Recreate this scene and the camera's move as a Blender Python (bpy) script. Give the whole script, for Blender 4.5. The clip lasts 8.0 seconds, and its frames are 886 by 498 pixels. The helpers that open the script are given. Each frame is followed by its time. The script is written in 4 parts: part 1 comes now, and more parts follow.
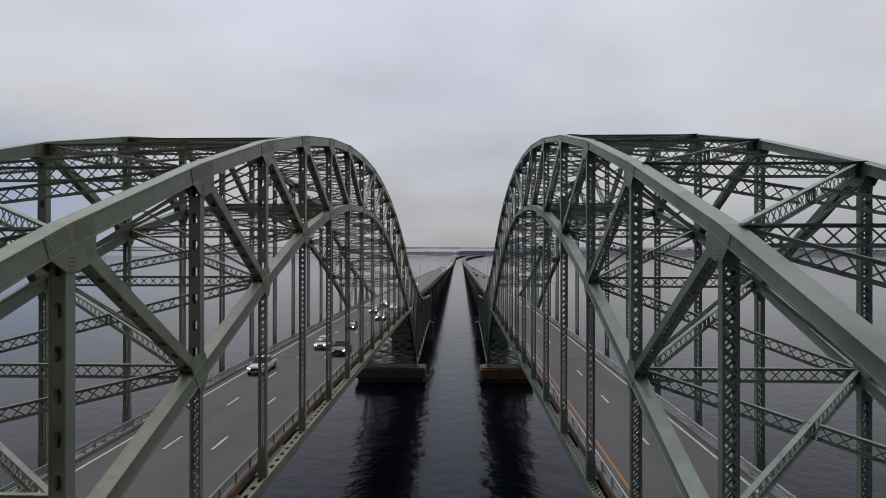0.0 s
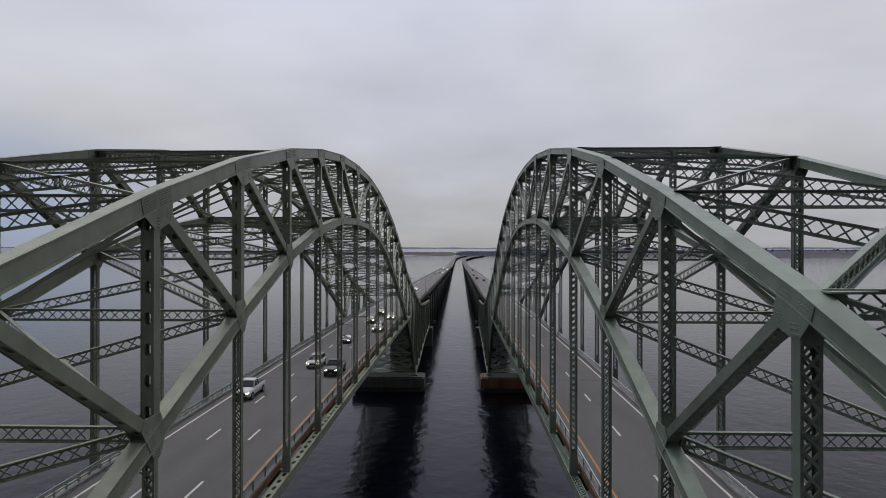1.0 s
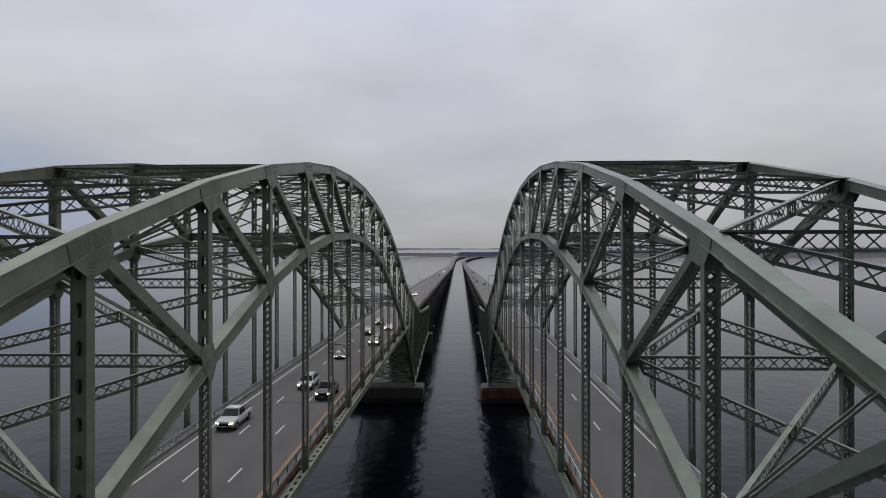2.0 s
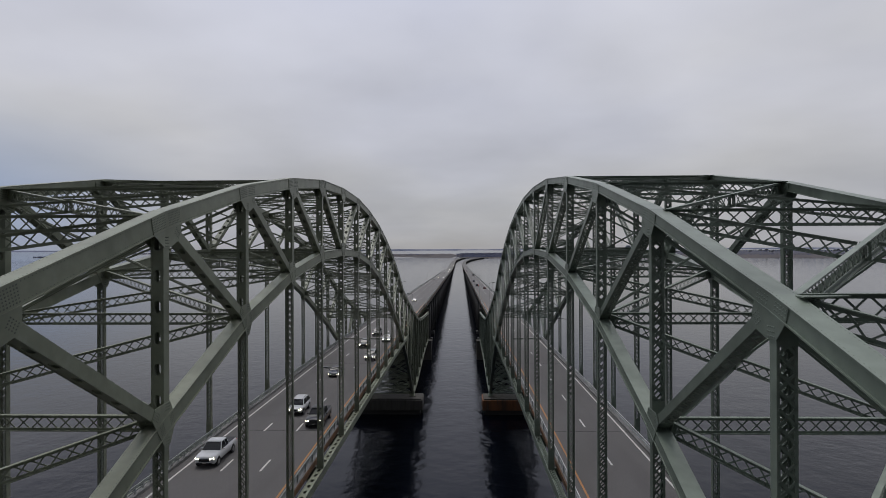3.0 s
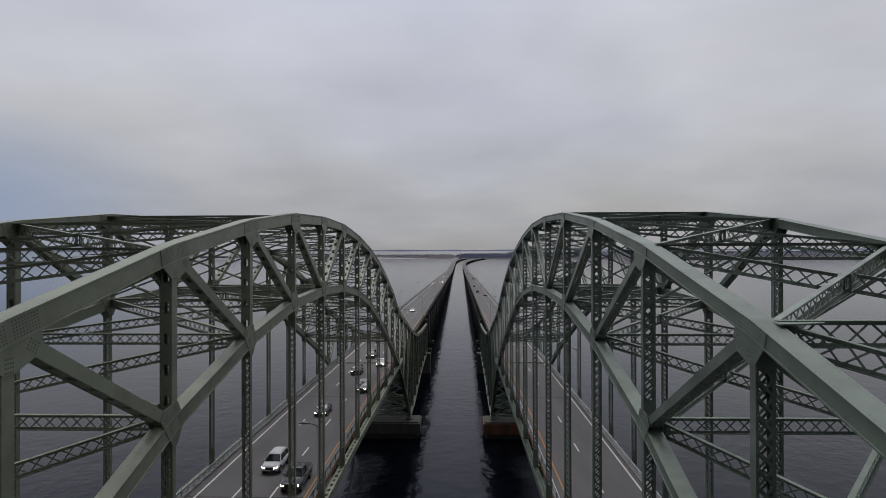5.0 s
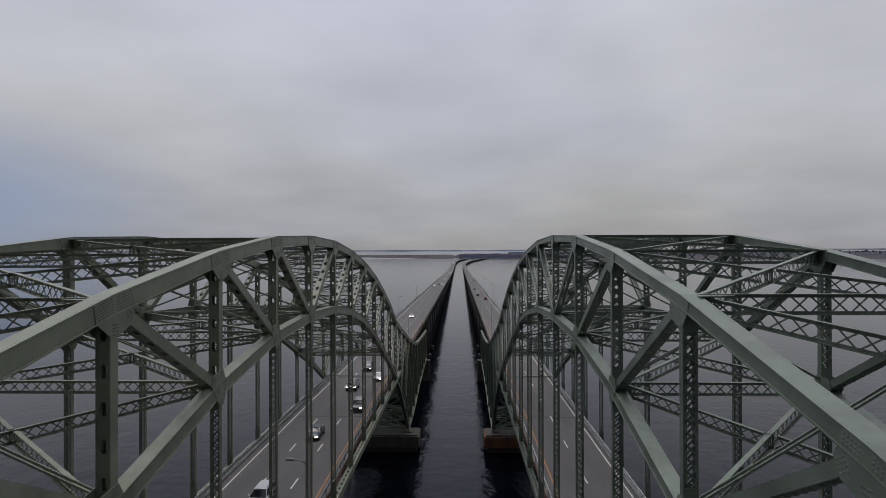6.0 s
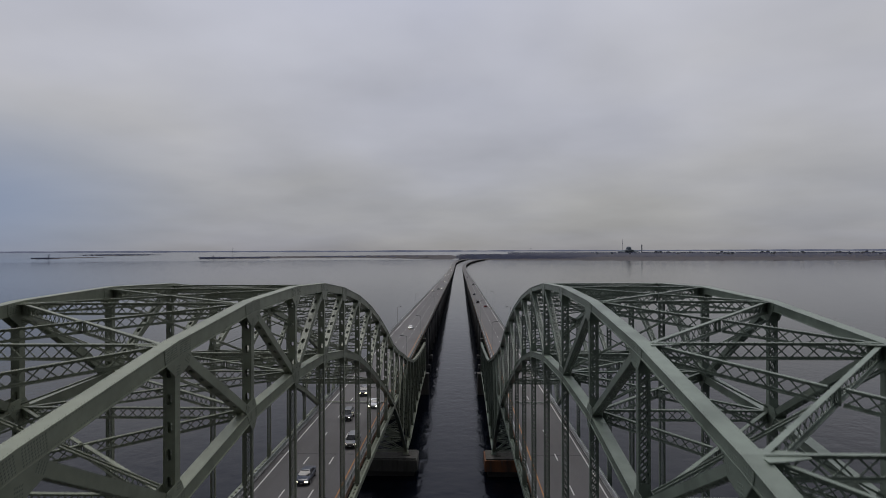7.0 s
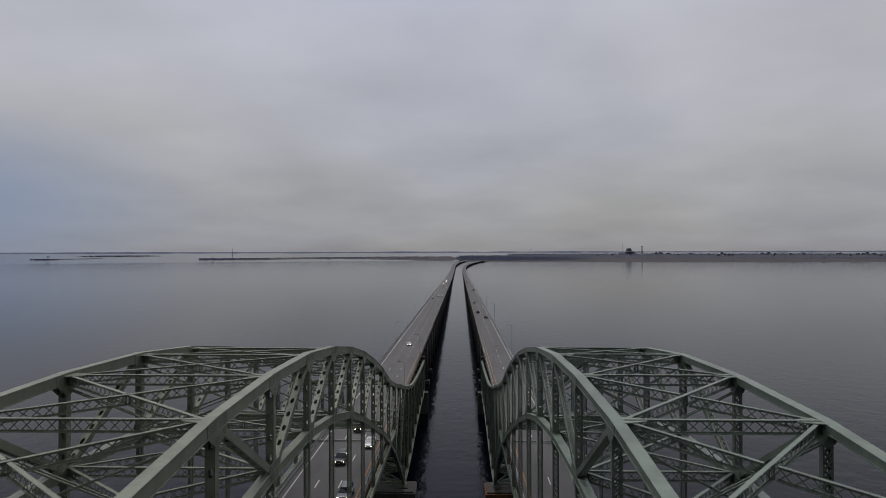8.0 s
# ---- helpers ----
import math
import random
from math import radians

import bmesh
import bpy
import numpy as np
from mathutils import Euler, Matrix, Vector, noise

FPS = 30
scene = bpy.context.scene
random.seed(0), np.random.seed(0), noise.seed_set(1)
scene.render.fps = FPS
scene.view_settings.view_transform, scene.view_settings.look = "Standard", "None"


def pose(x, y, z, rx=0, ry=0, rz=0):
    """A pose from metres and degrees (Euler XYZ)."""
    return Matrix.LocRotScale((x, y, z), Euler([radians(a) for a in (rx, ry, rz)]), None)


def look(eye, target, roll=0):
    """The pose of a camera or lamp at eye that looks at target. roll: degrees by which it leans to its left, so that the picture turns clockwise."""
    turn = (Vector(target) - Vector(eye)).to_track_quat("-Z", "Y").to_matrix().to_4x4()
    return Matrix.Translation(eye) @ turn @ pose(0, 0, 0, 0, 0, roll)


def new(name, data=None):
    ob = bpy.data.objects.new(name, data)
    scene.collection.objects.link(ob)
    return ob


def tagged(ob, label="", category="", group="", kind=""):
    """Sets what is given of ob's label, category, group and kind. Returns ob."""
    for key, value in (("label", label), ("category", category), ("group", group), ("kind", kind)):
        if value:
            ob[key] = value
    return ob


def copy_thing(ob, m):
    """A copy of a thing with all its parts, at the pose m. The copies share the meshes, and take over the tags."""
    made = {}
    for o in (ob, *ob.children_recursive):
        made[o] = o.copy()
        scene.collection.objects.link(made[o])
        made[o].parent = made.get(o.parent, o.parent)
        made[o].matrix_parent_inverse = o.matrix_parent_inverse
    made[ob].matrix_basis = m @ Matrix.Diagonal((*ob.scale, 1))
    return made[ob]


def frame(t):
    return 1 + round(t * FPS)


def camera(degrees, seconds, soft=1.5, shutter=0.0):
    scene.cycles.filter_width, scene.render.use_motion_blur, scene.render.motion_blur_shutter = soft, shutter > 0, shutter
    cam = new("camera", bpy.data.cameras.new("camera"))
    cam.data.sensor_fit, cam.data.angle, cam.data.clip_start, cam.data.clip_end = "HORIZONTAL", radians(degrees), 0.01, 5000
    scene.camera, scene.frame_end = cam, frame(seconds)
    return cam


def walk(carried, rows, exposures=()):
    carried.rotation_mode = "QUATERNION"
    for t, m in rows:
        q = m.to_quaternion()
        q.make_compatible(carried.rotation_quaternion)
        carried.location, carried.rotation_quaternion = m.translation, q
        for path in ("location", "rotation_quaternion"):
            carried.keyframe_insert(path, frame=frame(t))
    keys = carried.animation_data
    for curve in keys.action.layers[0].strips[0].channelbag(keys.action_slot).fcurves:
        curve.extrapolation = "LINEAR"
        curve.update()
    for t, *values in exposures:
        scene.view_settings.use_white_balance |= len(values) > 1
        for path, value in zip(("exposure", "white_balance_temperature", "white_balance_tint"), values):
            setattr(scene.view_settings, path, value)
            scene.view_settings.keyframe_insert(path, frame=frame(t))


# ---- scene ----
# ---- camera ----
LENS = 73.36
PATH = [
    (0.0, -0.097, -80.48, 14.75, 0.049, -0.050, 1.586),
    (0.5, -0.065, -78.30, 15.66, 0.043, -0.063, 1.579),
    (1.0, -0.063, -76.05, 16.57, 0.053, -0.050, 1.582),
    (1.5, -0.037, -73.83, 17.48, 0.071, -0.009, 1.578),
    (3.0, 0.018, -66.87, 20.24, 0.179, 0.227, 1.580),
    (3.5, 0.050, -64.60, 21.18, 0.169, 0.228, 1.582),
    (4.0, 0.073, -62.28, 22.14, 0.172, 0.194, 1.585),
    (4.5, 0.093, -59.99, 23.10, 0.184, 0.149, 1.586),
    (6.0, 0.127, -52.86, 25.97, 0.188, 0.185, 1.597),
    (6.5, 0.156, -50.47, 27.45, 0.159, 0.166, 1.589),
    (7.0, 0.187, -47.96, 30.24, 0.169, 0.148, 1.583),
    (7.5, 0.223, -45.24, 33.38, 0.202, 0.124, 1.576),
    (8.0, 0.211, -42.42, 36.09, 0.217, 0.123, 1.578),
]
cam = camera(LENS, 8.0, soft=0.4, shutter=0.25)
walk(cam, [(t, pose(x, y, z, 90 + pitch, roll, yaw)) for t, x, y, z, pitch, roll, yaw in PATH],
     exposures=[(0.0, 0.17), (3.0, 0.06), (6.0, -0.09), (8.0, -0.26)])

# ---- sky and sun ----
SUN_ELEVATION, SUN_ROTATION = radians(68), radians(-8)
world = bpy.data.worlds.new("overcast_sky")
scene.world = world
world.use_nodes = True


def sky_nodes():
    nt = world.node_tree
    nt.nodes.clear()
    out = nt.nodes.new("ShaderNodeOutputWorld")
    bg = nt.nodes.new("ShaderNodeBackground")
    sky = nt.nodes.new("ShaderNodeTexSky")
    sky.sky_type = "NISHITA"
    sky.sun_disc = False
    sky.sun_elevation, sky.sun_rotation = SUN_ELEVATION, SUN_ROTATION
    sky.air_density, sky.dust_density = 1.0, 0.6
    tex = nt.nodes.new("ShaderNodeTexCoord")
    sep = nt.nodes.new("ShaderNodeSeparateXYZ")
    nt.links.new(tex.outputs["Generated"], sep.inputs[0])
    # the cloud sheet, seen foreshortened: direction divided by its height
    lift = nt.nodes.new("ShaderNodeMath")
    lift.operation = "ADD"
    lift.inputs[1].default_value = 0.2
    absz = nt.nodes.new("ShaderNodeMath")
    absz.operation = "ABSOLUTE"
    nt.links.new(sep.outputs["Z"], absz.inputs[0])
    nt.links.new(absz.outputs[0], lift.inputs[0])
    div = nt.nodes.new("ShaderNodeVectorMath")
    div.operation = "DIVIDE"
    nt.links.new(tex.outputs["Generated"], div.inputs[0])
    nt.links.new(lift.outputs[0], div.inputs[1])
    noise_a = nt.nodes.new("ShaderNodeTexNoise")
    noise_a.inputs["Scale"].default_value = 1.5
    noise_a.inputs["Detail"].default_value = 4.0
    noise_a.inputs["Roughness"].default_value = 0.45
    nt.links.new(div.outputs[0], noise_a.inputs["Vector"])
    # grey from the horizon up to a paler lavender overhead
    grad = nt.nodes.new("ShaderNodeValToRGB")
    cr = grad.color_ramp
    cr.elements[0].position, cr.elements[0].color = 0.0, (0.29, 0.29, 0.312, 1)
    cr.elements[1].position, cr.elements[1].color = 1.0, (0.71, 0.73, 0.82, 1)
    for p, c in ((0.02, (0.318, 0.319, 0.343)), (0.08, (0.376, 0.373, 0.389)), (0.18, (0.466, 0.463, 0.486)), (0.38, (0.555, 0.56, 0.617)), (0.46, (0.51, 0.535, 0.64)), (0.62, (0.57, 0.585, 0.68))):
        e = cr.elements.new(p)
        e.color = (*c, 1)
    nt.links.new(absz.outputs[0], grad.inputs[0])
    shade = nt.nodes.new("ShaderNodeMapRange")
    shade.inputs["From Min"].default_value, shade.inputs["From Max"].default_value = 0.3, 0.7
    shade.inputs["To Min"].default_value, shade.inputs["To Max"].default_value = 0.89, 1.1
    nt.links.new(noise_a.outputs["Fac"], shade.inputs["Value"])
    cloud = nt.nodes.new("ShaderNodeVectorMath")
    cloud.operation = "SCALE"
    nt.links.new(grad.outputs[0], cloud.inputs[0])
    # the sheet is thinner ahead and a little to the left, thicker behind
    side = nt.nodes.new("ShaderNodeVectorMath")
    side.operation = "DOT_PRODUCT"
    side.inputs[1].default_value = (-0.12, 1.0, 0.0)
    nt.links.new(tex.outputs["Generated"], side.inputs[0])
    thick = nt.nodes.new("ShaderNodeMapRange")
    thick.interpolation_type = "SMOOTHSTEP"
    thick.inputs["From Min"].default_value, thick.inputs["From Max"].default_value = -0.8, 0.4
    thick.inputs["To Min"].default_value, thick.inputs["To Max"].default_value = 0.14, 1.03
    nt.links.new(side.outputs["Value"], thick.inputs["Value"])
    both = nt.nodes.new("ShaderNodeMath")
    both.operation = "MULTIPLY"
    nt.links.new(thick.outputs[0], both.inputs[0])
    nt.links.new(shade.outputs[0], both.inputs[1])
    nt.links.new(both.outputs[0], cloud.inputs["Scale"])
    # broad warm and lavender patches in the sheet
    tone = nt.nodes.new("ShaderNodeTexNoise")
    tone.inputs["Scale"].default_value = 0.55
    tone.inputs["Detail"].default_value = 3.0
    moved = nt.nodes.new("ShaderNodeVectorMath")
    moved.operation = "ADD"
    moved.inputs[1].default_value = (3.1, 7.7, 1.3)
    nt.links.new(div.outputs[0], moved.inputs[0])
    nt.links.new(moved.outputs[0], tone.inputs["Vector"])
    patch = nt.nodes.new("ShaderNodeValToRGB")
    patch.color_ramp.elements[0].position, patch.color_ramp.elements[0].color = 0.35, (0.965, 0.98, 1.035, 1)
    patch.color_ramp.elements[1].position, patch.color_ramp.elements[1].color = 0.65, (1.02, 1.01, 0.97, 1)
    nt.links.new(tone.outputs["Fac"], patch.inputs[0])
    tinted = nt.nodes.new("ShaderNodeVectorMath")
    tinted.operation = "MULTIPLY"
    nt.links.new(cloud.outputs[0], tinted.inputs[0])
    nt.links.new(patch.outputs[0], tinted.inputs[1])
    # a bluer gap in the cloud low on the left
    gap = nt.nodes.new("ShaderNodeVectorMath")
    gap.operation = "DISTANCE"
    gap.inputs[1].default_value = (-0.66, 0.75, 0.11)
    flatter = nt.nodes.new("ShaderNodeVectorMath")
    flatter.operation = "MULTIPLY"
    flatter.inputs[1].default_value = (1.0, 1.0, 1.9)
    nt.links.new(tex.outputs["Generated"], flatter.inputs[0])
    nt.links.new(flatter.outputs[0], gap.inputs[0])
    near = nt.nodes.new("ShaderNodeMapRange")
    near.interpolation_type = "SMOOTHSTEP"
    near.inputs["From Min"].default_value, near.inputs["From Max"].default_value = 0.0, 0.36
    near.inputs["To Min"].default_value, near.inputs["To Max"].default_value = 1.0, 0.0
    nt.links.new(gap.outputs["Value"], near.inputs["Value"])
    blue = nt.nodes.new("ShaderNodeMix")
    blue.data_type = "RGBA"
    blue.inputs["B"].default_value = (0.215, 0.28, 0.43, 1)
    fade = nt.nodes.new("ShaderNodeMath")
    fade.operation = "MULTIPLY"
    fade.inputs[1].default_value = 0.78
    nt.links.new(near.outputs[0], fade.inputs[0])
    nt.links.new(fade.outputs[0], blue.inputs["Factor"])
    nt.links.new(tinted.outputs[0], blue.inputs["A"])
    # a little of the clear sky shows through the sheet
    thin = nt.nodes.new("ShaderNodeVectorMath")
    thin.operation = "SCALE"
    thin.inputs["Scale"].default_value = 0.006
    nt.links.new(sky.outputs[0], thin.inputs[0])
    total = nt.nodes.new("ShaderNodeVectorMath")
    total.operation = "ADD"
    nt.links.new(blue.outputs["Result"], total.inputs[0])
    nt.links.new(thin.outputs[0], total.inputs[1])
    nt.links.new(total.outputs[0], bg.inputs["Color"])
    bg.inputs["Strength"].default_value = 1.0
    nt.links.new(bg.outputs[0], out.inputs[0])


sky_nodes()
sun = new("sun", bpy.data.lights.new("sun", "SUN"))
sun.data.energy, sun.data.angle, sun.data.color = 1.5, radians(34), (1.0, 0.97, 0.94)
sun.matrix_world = look((200 * math.sin(SUN_ROTATION) * math.cos(SUN_ELEVATION), 200 * math.cos(SUN_ROTATION) * math.cos(SUN_ELEVATION),
                         200 * math.sin(SUN_ELEVATION)), (0, 0, 0))


# ---- materials ----
def material(name, colour, rough=0.6, metal=0.0, grain=0.08, grain_scale=3.0, stain=0.15, stain_scale=0.25,
             stain_colour=None, bump=0.05, bump_scale=20.0, spread=0.0, stretch=(1, 1, 1), ior=1.45, scuff=None):
    m = bpy.data.materials.new(name)
    m.use_nodes = True
    nt = m.node_tree
    bsdf = nt.nodes["Principled BSDF"]
    bsdf.inputs["Roughness"].default_value = rough
    bsdf.inputs["Metallic"].default_value = metal
    bsdf.inputs["IOR"].default_value = ior
    geo = nt.nodes.new("ShaderNodeNewGeometry")
    mapping = nt.nodes.new("ShaderNodeVectorMath")
    mapping.operation = "MULTIPLY"
    mapping.inputs[1].default_value = stretch
    nt.links.new(geo.outputs["Position"], mapping.inputs[0])

    def noise_node(scale, detail=4.0):
        n = nt.nodes.new("ShaderNodeTexNoise")
        n.inputs["Scale"].default_value = scale
        n.inputs["Detail"].default_value = detail
        nt.links.new(mapping.outputs[0], n.inputs["Vector"])
        return n

    fine, broad = noise_node(grain_scale, 6.0), noise_node(stain_scale, 5.0)
    vary = nt.nodes.new("ShaderNodeMapRange")
    vary.inputs["From Min"].default_value, vary.inputs["From Max"].default_value = 0.25, 0.75
    vary.inputs["To Min"].default_value, vary.inputs["To Max"].default_value = 1 - grain, 1 + grain
    nt.links.new(fine.outputs["Fac"], vary.inputs["Value"])
    base = nt.nodes.new("ShaderNodeVectorMath")
    base.operation = "SCALE"
    base.inputs[0].default_value = colour
    nt.links.new(vary.outputs[0], base.inputs["Scale"])
    mix = nt.nodes.new("ShaderNodeMix")
    mix.data_type = "RGBA"
    nt.links.new(base.outputs[0], mix.inputs["A"])
    mix.inputs["B"].default_value = (*(stain_colour or [c * 0.55 for c in colour]), 1)
    amount = nt.nodes.new("ShaderNodeMapRange")
    amount.inputs["From Min"].default_value, amount.inputs["From Max"].default_value = 0.45, 0.75
    amount.inputs["To Min"].default_value, amount.inputs["To Max"].default_value = 0.0, stain
    nt.links.new(broad.outputs["Fac"], amount.inputs["Value"])
    nt.links.new(amount.outputs[0], mix.inputs["Factor"])
    last = mix.outputs["Result"]
    if scuff:
        worn = noise_node(scuff[0], 8.0)
        worn.inputs["Roughness"].default_value = 0.7
        band = nt.nodes.new("ShaderNodeMapRange")
        band.inputs["From Min"].default_value, band.inputs["From Max"].default_value = 0.58, 0.72
        band.inputs["To Min"].default_value, band.inputs["To Max"].default_value = 0.0, scuff[1]
        nt.links.new(worn.outputs["Fac"], band.inputs["Value"])
        pale = nt.nodes.new("ShaderNodeMix")
        pale.data_type = "RGBA"
        pale.inputs["B"].default_value = (*scuff[2], 1)
        nt.links.new(band.outputs[0], pale.inputs["Factor"])
        nt.links.new(last, pale.inputs["A"])
        last = pale.outputs["Result"]
    if spread:
        info = nt.nodes.new("ShaderNodeObjectInfo")
        each = nt.nodes.new("ShaderNodeMapRange")
        each.inputs["To Min"].default_value, each.inputs["To Max"].default_value = 1 - spread, 1 + spread
        nt.links.new(info.outputs["Random"], each.inputs["Value"])
        scaled = nt.nodes.new("ShaderNodeVectorMath")
        scaled.operation = "SCALE"
        nt.links.new(last, scaled.inputs[0])
        nt.links.new(each.outputs[0], scaled.inputs["Scale"])
        last = scaled.outputs[0]
    nt.links.new(last, bsdf.inputs["Base Color"])
    if bump:
        rough_noise = noise_node(bump_scale, 3.0)
        b = nt.nodes.new("ShaderNodeBump")
        b.inputs["Strength"].default_value = bump
        b.inputs["Distance"].default_value = 0.02
        nt.links.new(rough_noise.outputs["Fac"], b.inputs["Height"])
        nt.links.new(b.outputs[0], bsdf.inputs["Normal"])
    return m


STEEL_WEST = material("green_steel_paint", (0.243, 0.262, 0.192), rough=0.42, grain=0.10, grain_scale=2.5, stain=0.6,
                      stain_scale=0.5, stain_colour=(0.110, 0.122, 0.088), bump=0.05, spread=0.10, scuff=(0.9, 0.45, (0.27, 0.295, 0.25)))
STEEL_EAST = material("weathered_green_steel_paint", (0.200, 0.240, 0.194), rough=0.40, grain=0.12, grain_scale=2.2, stain=0.65,
                      stain_scale=0.45, stain_colour=(0.078, 0.098, 0.076), bump=0.05, spread=0.12, scuff=(0.8, 0.4, (0.18, 0.215, 0.195)))
RAIL_STEEL = material("grey_green_rail_paint", (0.23, 0.25, 0.235), rough=0.55, metal=0.0, grain=0.1, stain=0.3)
ASPHALT = material("worn_road_surface", (0.125, 0.119, 0.117), rough=0.85, grain=0.14, grain_scale=9.0, stain=0.85,
                   stain_scale=0.16, stain_colour=(0.090, 0.084, 0.081), bump=0.2, bump_scale=30, stretch=(1.6, 0.25, 1))
CONCRETE = material("weathered_concrete", (0.095, 0.09, 0.08), rough=0.85, grain=0.15, grain_scale=2.0, stain=0.8,
                    stain_scale=0.6, stain_colour=(0.05, 0.044, 0.038), bump=0.2, bump_scale=12, stretch=(1.6, 1.6, 0.25))
RUSTY_CONCRETE = material("rust_stained_concrete", (0.20, 0.085, 0.04), rough=0.85, grain=0.25, grain_scale=1.5, stain=0.9,
                          stain_scale=0.7, stain_colour=(0.05, 0.042, 0.036), bump=0.2, bump_scale=12, stretch=(1, 1, 0.13), scuff=(0.6, 0.9, (0.11, 0.095, 0.08)))
# dark for wet concrete at the waterline; also carries shade below the decks
DARK_CONCRETE = material("wet_shaded_dark_concrete", (0.05, 0.048, 0.045), rough=0.6, stain=0.4, bump=0.2)
WHITE_PAINT = material("white_road_paint", (0.62, 0.61, 0.58), rough=0.7, grain=0.1, grain_scale=8, stain=0.5, stain_scale=1.2,
                       stain_colour=(0.3, 0.29, 0.28))
YELLOW_PAINT = material("yellow_road_paint", (0.44, 0.20, 0.065), rough=0.7, grain=0.1, grain_scale=8, stain=0.5, stain_scale=0.5,
                        stain_colour=(0.25, 0.13, 0.06))
WORN_YELLOW = material("worn_yellow_road_paint", (0.20, 0.145, 0.10), rough=0.75, grain=0.15, grain_scale=8, stain=0.7, stain_scale=0.4,
                       stain_colour=(0.15, 0.13, 0.11))
GALVANISED = material("dull_grey_pole", (0.22, 0.22, 0.22), rough=0.5, metal=0.3)


def water_material():
    m = bpy.data.materials.new("bay_water")
    m.use_nodes = True
    nt = m.node_tree
    bsdf = nt.nodes["Principled BSDF"]
    bsdf.inputs["Base Color"].default_value = (0.0014, 0.0022, 0.0050, 1)
    bsdf.inputs["Roughness"].default_value = 0.09
    bsdf.inputs["IOR"].default_value = 1.33
    bsdf.inputs["Specular IOR Level"].default_value = 0.205
    bsdf.inputs["Specular Tint"].default_value = (0.50, 0.62, 1.0, 1)
    geo = nt.nodes.new("ShaderNodeNewGeometry")
    heights = []
    for scale, sx, sy in ((1.5, 0.8, 1.0), (0.34, 1.0, 1.0), (0.13, 1.1, 1.0)):
        mul = nt.nodes.new("ShaderNodeVectorMath")
        mul.operation = "MULTIPLY"
        mul.inputs[1].default_value = (sx, sy, 1)
        nt.links.new(geo.outputs["Position"], mul.inputs[0])
        n = nt.nodes.new("ShaderNodeTexNoise")
        n.inputs["Scale"].default_value = scale
        n.inputs["Detail"].default_value = 3.0
        nt.links.new(mul.outputs[0], n.inputs["Vector"])
        heights.append(n.outputs["Fac"])
    total = None
    for h, weight in zip(heights, (0.010, 0.19, 0.30)):
        k = nt.nodes.new("ShaderNodeMath")
        k.operation = "MULTIPLY"
        k.inputs[1].default_value = weight
        nt.links.new(h, k.inputs[0])
        if total is None:
            total = k.outputs[0]
        else:
            s = nt.nodes.new("ShaderNodeMath")
            s.operation = "ADD"
            nt.links.new(total, s.inputs[0])
            nt.links.new(k.outputs[0], s.inputs[1])
            total = s.outputs[0]
    b = nt.nodes.new("ShaderNodeBump")
    b.inputs["Distance"].default_value = 1.0
    # choppier where the current runs past the piers, glassy out on the open bay
    away = nt.nodes.new("ShaderNodeVectorMath")
    away.operation = "LENGTH"
    nt.links.new(geo.outputs["Position"], away.inputs[0])
    calm = nt.nodes.new("ShaderNodeMapRange")
    calm.interpolation_type = "SMOOTHSTEP"
    calm.inputs["From Min"].default_value, calm.inputs["From Max"].default_value = 110.0, 480.0
    calm.inputs["To Min"].default_value, calm.inputs["To Max"].default_value = 0.62, 0.24
    nt.links.new(away.outputs["Value"], calm.inputs["Value"])
    nt.links.new(calm.outputs[0], b.inputs["Strength"])
    haze = nt.nodes.new("ShaderNodeMapRange")
    haze.inputs["From Min"].default_value, haze.inputs["From Max"].default_value = 90.0, 250.0
    haze.inputs["To Min"].default_value, haze.inputs["To Max"].default_value = 0.15, 0.085
    nt.links.new(away.outputs["Value"], haze.inputs["Value"])
    nt.links.new(haze.outputs[0], bsdf.inputs["Roughness"])
    nt.links.new(total, b.inputs["Height"])
    nt.links.new(b.outputs[0], bsdf.inputs["Normal"])
    return m


WATER = water_material()


FASCIA = material("rusty_brown_fascia", (0.15, 0.075, 0.036), rough=0.85, grain=0.3, grain_scale=2.5, stain=1.0, stain_scale=0.55,
                  stain_colour=(0.028, 0.023, 0.020), bump=0.2, scuff=(1.7, 0.7, (0.10, 0.09, 0.08)))
KERB = material("dirty_concrete_kerb", (0.24, 0.235, 0.23), rough=0.85, grain=0.15, stain=0.7, stain_scale=0.4, bump=0.2)
JOINT = material("black_joint_seal", (0.03, 0.03, 0.03), rough=0.8)
# west rivets: darker than the plates, with the heads' own shading painted in
RIVET = material("shade_dark_rivet_heads", (0.105, 0.118, 0.095), rough=0.6, bump=0.0)
PALE_RAIL = material("pale_painted_rail", (0.46, 0.47, 0.47), rough=0.5, grain=0.1, stain=0.4, stain_scale=0.6)


# ---- mesh helpers ----
def frame_of(a, c, side):
    a, c = Vector(a), Vector(c)
    u = (c - a).normalized()
    s = Vector(side)
    s = (s - u * s.dot(u)).normalized()
    return a, c, u, s, s.cross(u)


